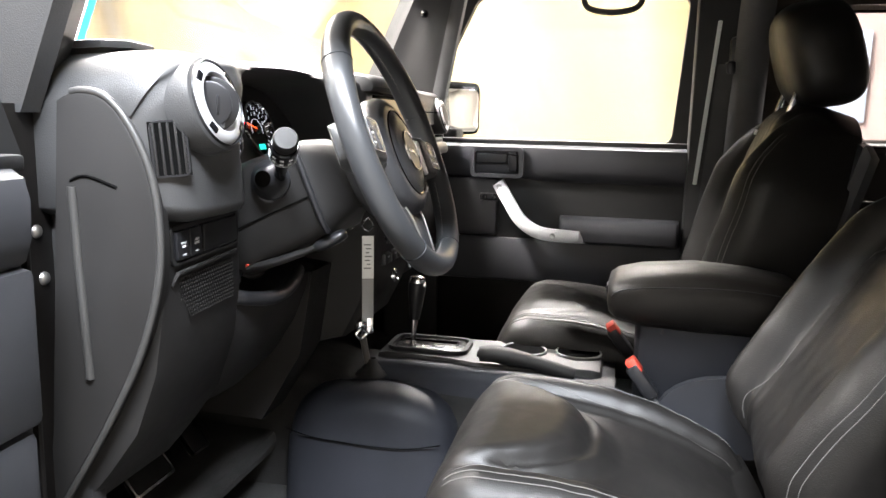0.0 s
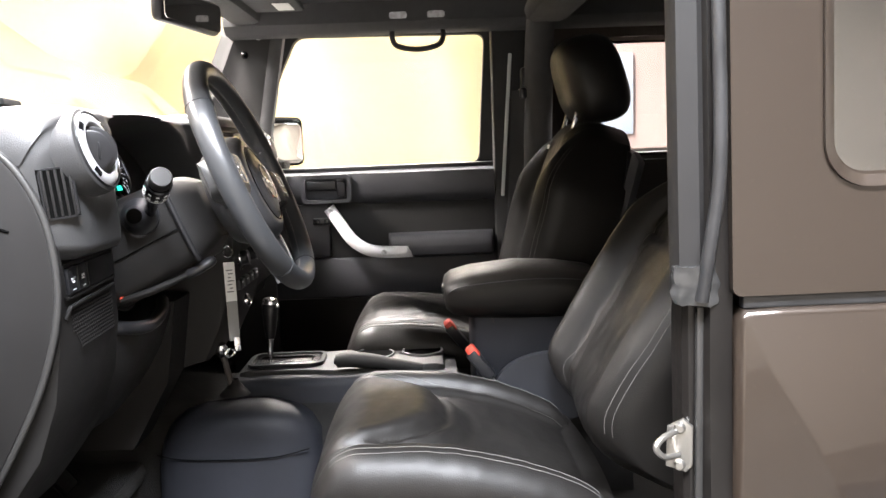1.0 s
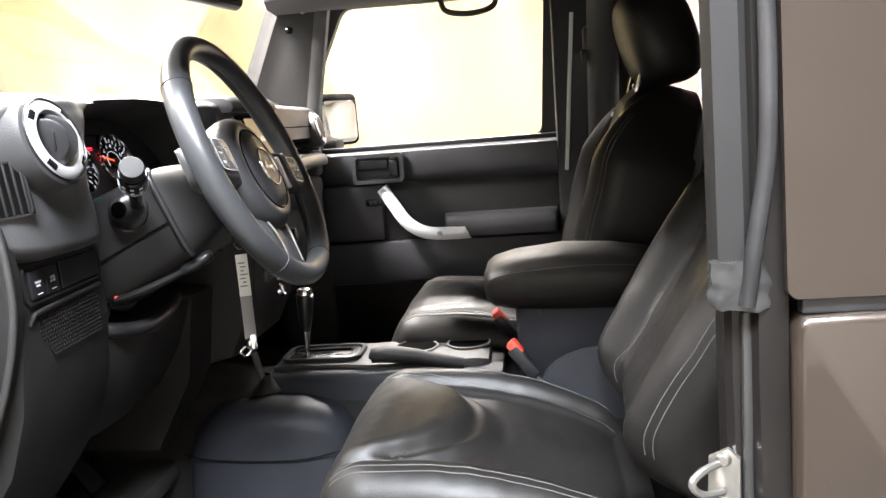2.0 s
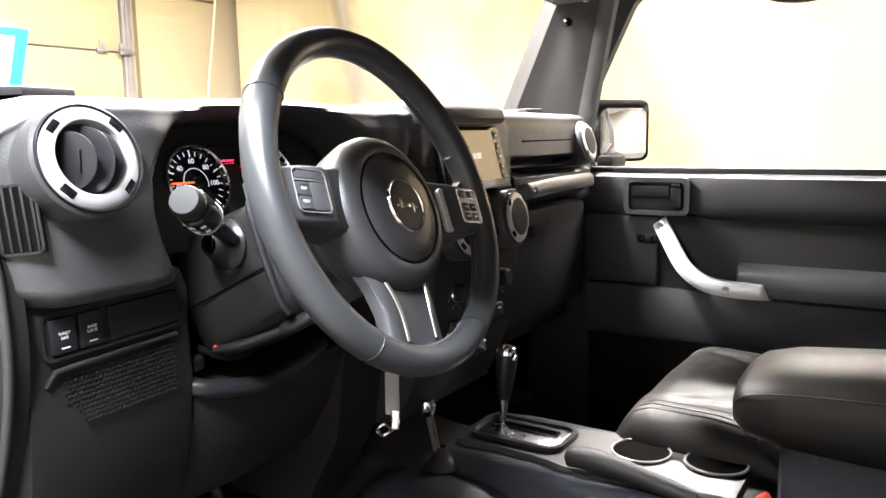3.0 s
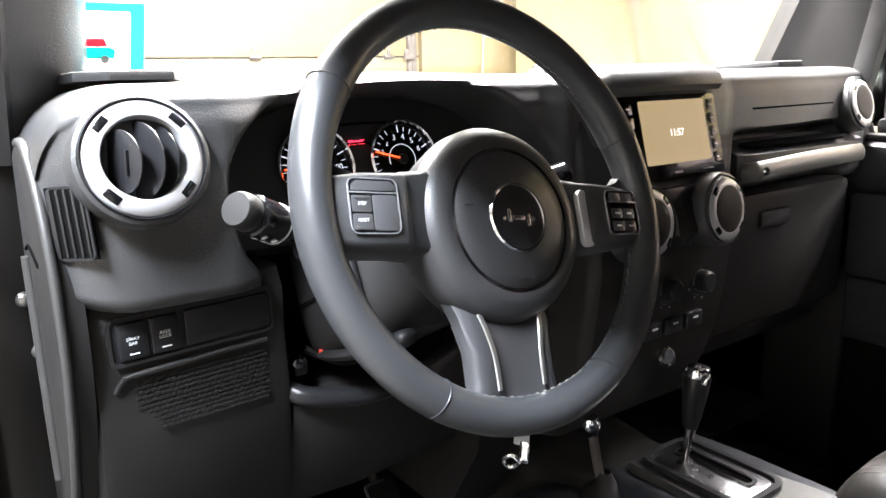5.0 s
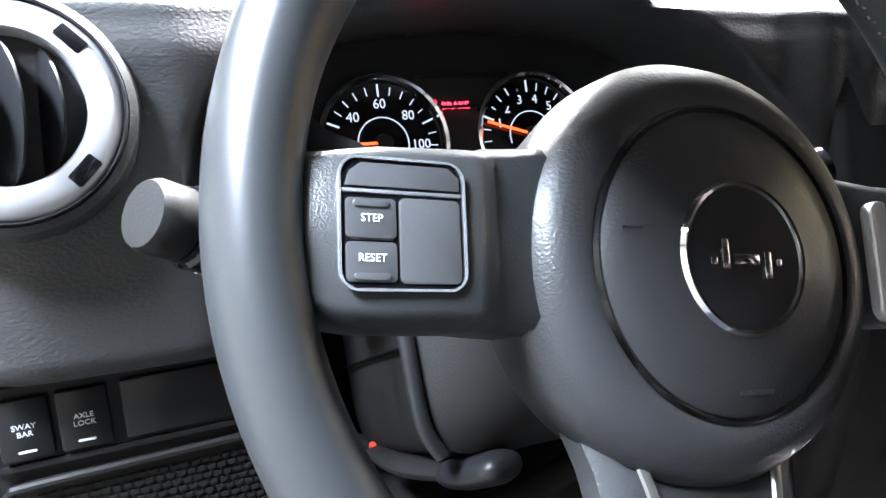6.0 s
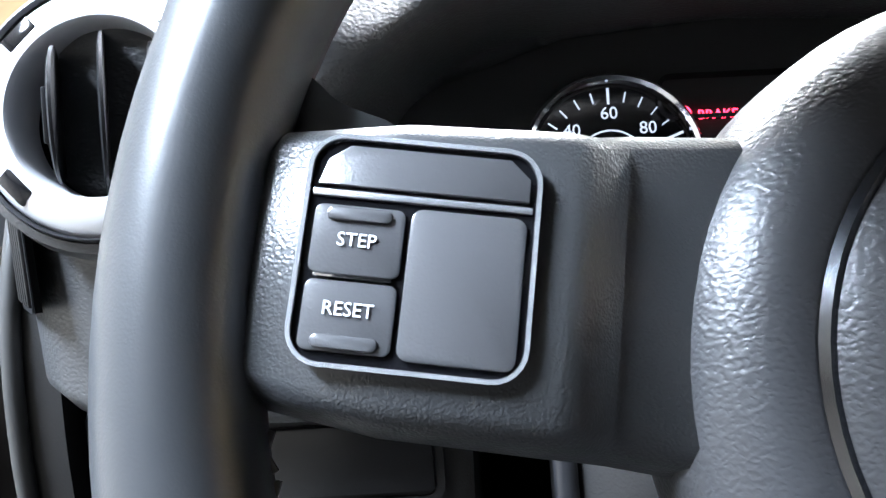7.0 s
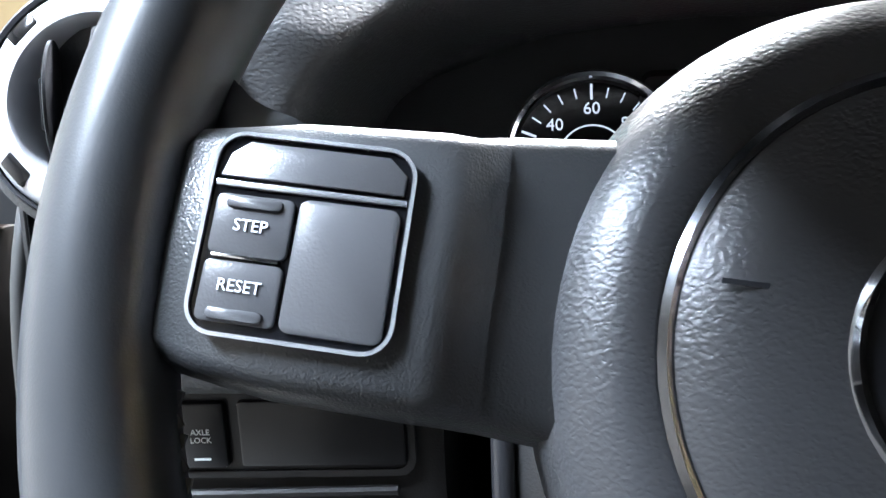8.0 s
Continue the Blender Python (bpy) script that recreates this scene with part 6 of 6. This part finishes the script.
# cup holders
for x, y in ((0.026, 0.108), (0.142, 0.122)):
    m = Matrix.Translation((x, y, 0.8135))
    ch = part("cup_holder", lathe(B(), [(0.0495, 0.0), (0.0490, 0.0030), (0.0470, 0.0042), (0.0455, 0.0032), (0.0450, 0.0012)], 40, m), GREYPL, con, "grey rimmed cup holder")
    # Flat black disc on the solid plate paints the shade inside the cup well
    part("cup_shade", lathe(B(), [(0.0452, 0.0016), (0.040, 0.0013), (0, 0.0012)], 36, m), SHADEBLACK, ch)
hb = thing("hand_brake", (0.04, -0.005, 0.80), "black hand brake lever lying beside the cup holders", "hand brake")
part("grip", tube(B(), smoothed([(-0.050, -0.012, 0.834), (-0.02, -0.010, 0.836), (0.03, -0.006, 0.829), (0.09, 0.000, 0.815), (0.14, 0.004, 0.803)], 5), 0.0205, 14, flat=0.85, taper=lambda t: 0.86 + 0.14 * math.sin(math.pi * min(1, t * 1.6)) - 0.25 * max(0, t - 0.6)), LOWER, hb, "black grip")
part("release_button", lathe(B(), [(0, 0.005), (0.007, 0.004), (0.009, -0.002)], 14, axes((-0.051, -0.012, 0.834), (0, 0, 1), (-1, 0, 0.05))), LOWER, hb)
# armrest box
part("storage_box", box(B(), (0.40, 0.030, 0.845), (0.29, 0.17, 0.23), 0.02), CONSOLE, con, "grey storage box")
rings = []
for x, h0, h1, w in ((0.196, 0.985, 1.005, 0.070), (0.200, 0.968, 1.022, 0.088), (0.215, 0.956, 1.034, 0.098), (0.26, 0.948, 1.046, 0.104), (0.36, 0.944, 1.056, 0.106), (0.46, 0.944, 1.050, 0.106), (0.53, 0.946, 1.038, 0.104), (0.548, 0.960, 1.02, 0.09)):
    ring = []
    for y, z in ((-0.93, 0.12), (-1.0, 0.30), (-1.0, 0.62), (-0.94, 0.82), (-0.72, 0.96), (0, 1.03), (0.72, 0.96), (0.94, 0.82), (1.0, 0.62), (1.0, 0.30), (0.93, 0.12), (0.8, 0.0), (-0.8, 0.0)):
        ring.append(Vector((x, 0.028 + w * y, h0 - 0.018 + (h1 - h0) * z)))
    rings.append(ring)
al = part("armrest_lid", loft(B(), rings), LEATHER, con, "padded black armrest lid", 55)
part("lid_seam", tube(B(), smoothed([(0.203, -0.062, 0.984), (0.225, -0.0735, 1.000), (0.30, -0.0775, 1.010), (0.42, -0.0785, 1.014), (0.53, -0.0755, 1.004)], 5), 0.0012, 5), SEATSIDE, al)
part("lid_latch", box(B(), (0.198, 0.028, 0.982), (0.010, 0.040, 0.018), 0.004), SMOOTH, al)
part("lid_foot", lathe(B(), [(0, 0), (0.010, 0), (0.011, -0.010), (0.007, -0.014), (0, -0.014)], 16, Matrix.Translation((0.30, -0.045, 0.928))), SMOOTH, al)


def buckle(p, lean, label):
    b = thing("seat_buckle", (p[0] + 0.03, p[1], 0.76), label, "buckle", "seat belt buckles")
    m = axes(p, (0, 1, 0), (-0.62, lean, 0.78))
    part("body", box(B(), (0, 0, -0.035), (0.036, 0.024, 0.070), 0.005, m), SMOOTH, b, "black buckle body")
    part("release_button", box(B(), (0, -0.004, -0.004), (0.032, 0.020, 0.030), 0.004, m), REDPL, b, "red release button")
    part("stalk", box(B(), (0, 0, -0.11), (0.022, 0.008, 0.09), 0.002, m), BELT, b)


buckle((0.246, -0.104, 0.868), 0.1, "black seat belt buckle with red button beside the driver seat")
buckle((0.206, 0.140, 0.868), -0.1, "black seat belt buckle with red button beside the passenger seat")

# ---- belts, mirror, visor, grab handle ----
for s, lab in ((1, "passenger"),):
    bt = thing("seat_belt", (0.47, s * 0.63, 0.56), "dark grey seat belt hanging at the %s side pillar" % lab, "seat belt")
    part("anchor", box(B(), (0.475, s * 0.640, 1.470), (0.03, 0.035, 0.11), 0.01), SMOOTH, bt, "black height adjuster")
    part("guide", box(B(), (0.462, s * 0.622, 1.446), (0.022, 0.055, 0.035), 0.008), SMOOTH, bt, "black belt guide")
    rings = []
    for k, (x, y, z) in enumerate(((0.448, 0.605, 1.455), (0.440, 0.610, 1.30), (0.425, 0.628, 1.05), (0.41, 0.640, 0.80), (0.405, 0.642, 0.60))):
        rings.append([Vector((x + a, s * (y + b), z)) for a, b in ((-0.018, 0.006), (0.020, -0.010), (0.0205, -0.008), (-0.0175, 0.008))])
    part("webbing", loft(B(), rings), BELT, bt)
    part("guide_bolt", lathe(B(), [(0, 0.004), (0.007, 0.004), (0.009, 0)], 16, axes((0.455, s * 0.608, 1.446), (0, 0, 1), (-0.4, -s * 0.9, 0))), STEEL, bt)
mi = thing("rear_view_mirror", (-0.32, 0.0, 1.60), "black rear-view mirror on the windshield", "mirror")
m = axes((-0.310, -0.005, 1.603), (0, 1, 0), (0.97, -0.22, -0.05))
part("housing", box(B(), (0, 0, -0.012), (0.245, 0.072, 0.03), 0.014, m, 3), SMOOTH, mi)
part("mirror_glass", prism(B(), rrect(0.230, 0.058, 0.012), 0.002, m @ Matrix.Translation((0, 0, 0.003))), MIRROR, mi)
part("arm", tube(B(), [(-0.325, 0, 1.61), (-0.350, 0, 1.64), (-0.40, 0, 1.69)], 0.010, 10), SMOOTH, mi)
for s in (-1, 1):
    vs = thing("sun_visor", (-0.24, s * 0.36, 1.70), "black fabric sun visor with a pale warning label", "sun visor", "sun visors")
    part("visor_panel", box(B(), (-0.235, s * 0.36, 1.702), (0.16, 0.40, 0.018), 0.008), HEADLINER, vs)
    part("visor_label", box(B(), (-0.200, s * 0.47, 1.6915), (0.045, 0.10, 0.0016), 0.0005), WHITEPL, vs, "pale paper label")
    gh = thing("grab_handle", (0.14, s * 0.655, 1.57), "black fabric grab strap hanging from the roof rail", "grab handle", "grab handles")
    part("strap", tube(B(), smoothed([(0.085, s * 0.655, 1.655), (0.085, s * 0.652, 1.620), (0.102, s * 0.648, 1.598), (0.160, s * 0.645, 1.588), (0.216, s * 0.648, 1.598), (0.234, s * 0.652, 1.620), (0.234, s * 0.655, 1.655)], 5), 0.0085, 10, flat=0.75), BELT, gh)
    for x in (0.105, 0.215):
        part("bracket", box(B(), (x, s * 0.612, 1.682), (0.055, 0.022, 0.024), 0.008), LENS, gh, "glossy handle bracket")
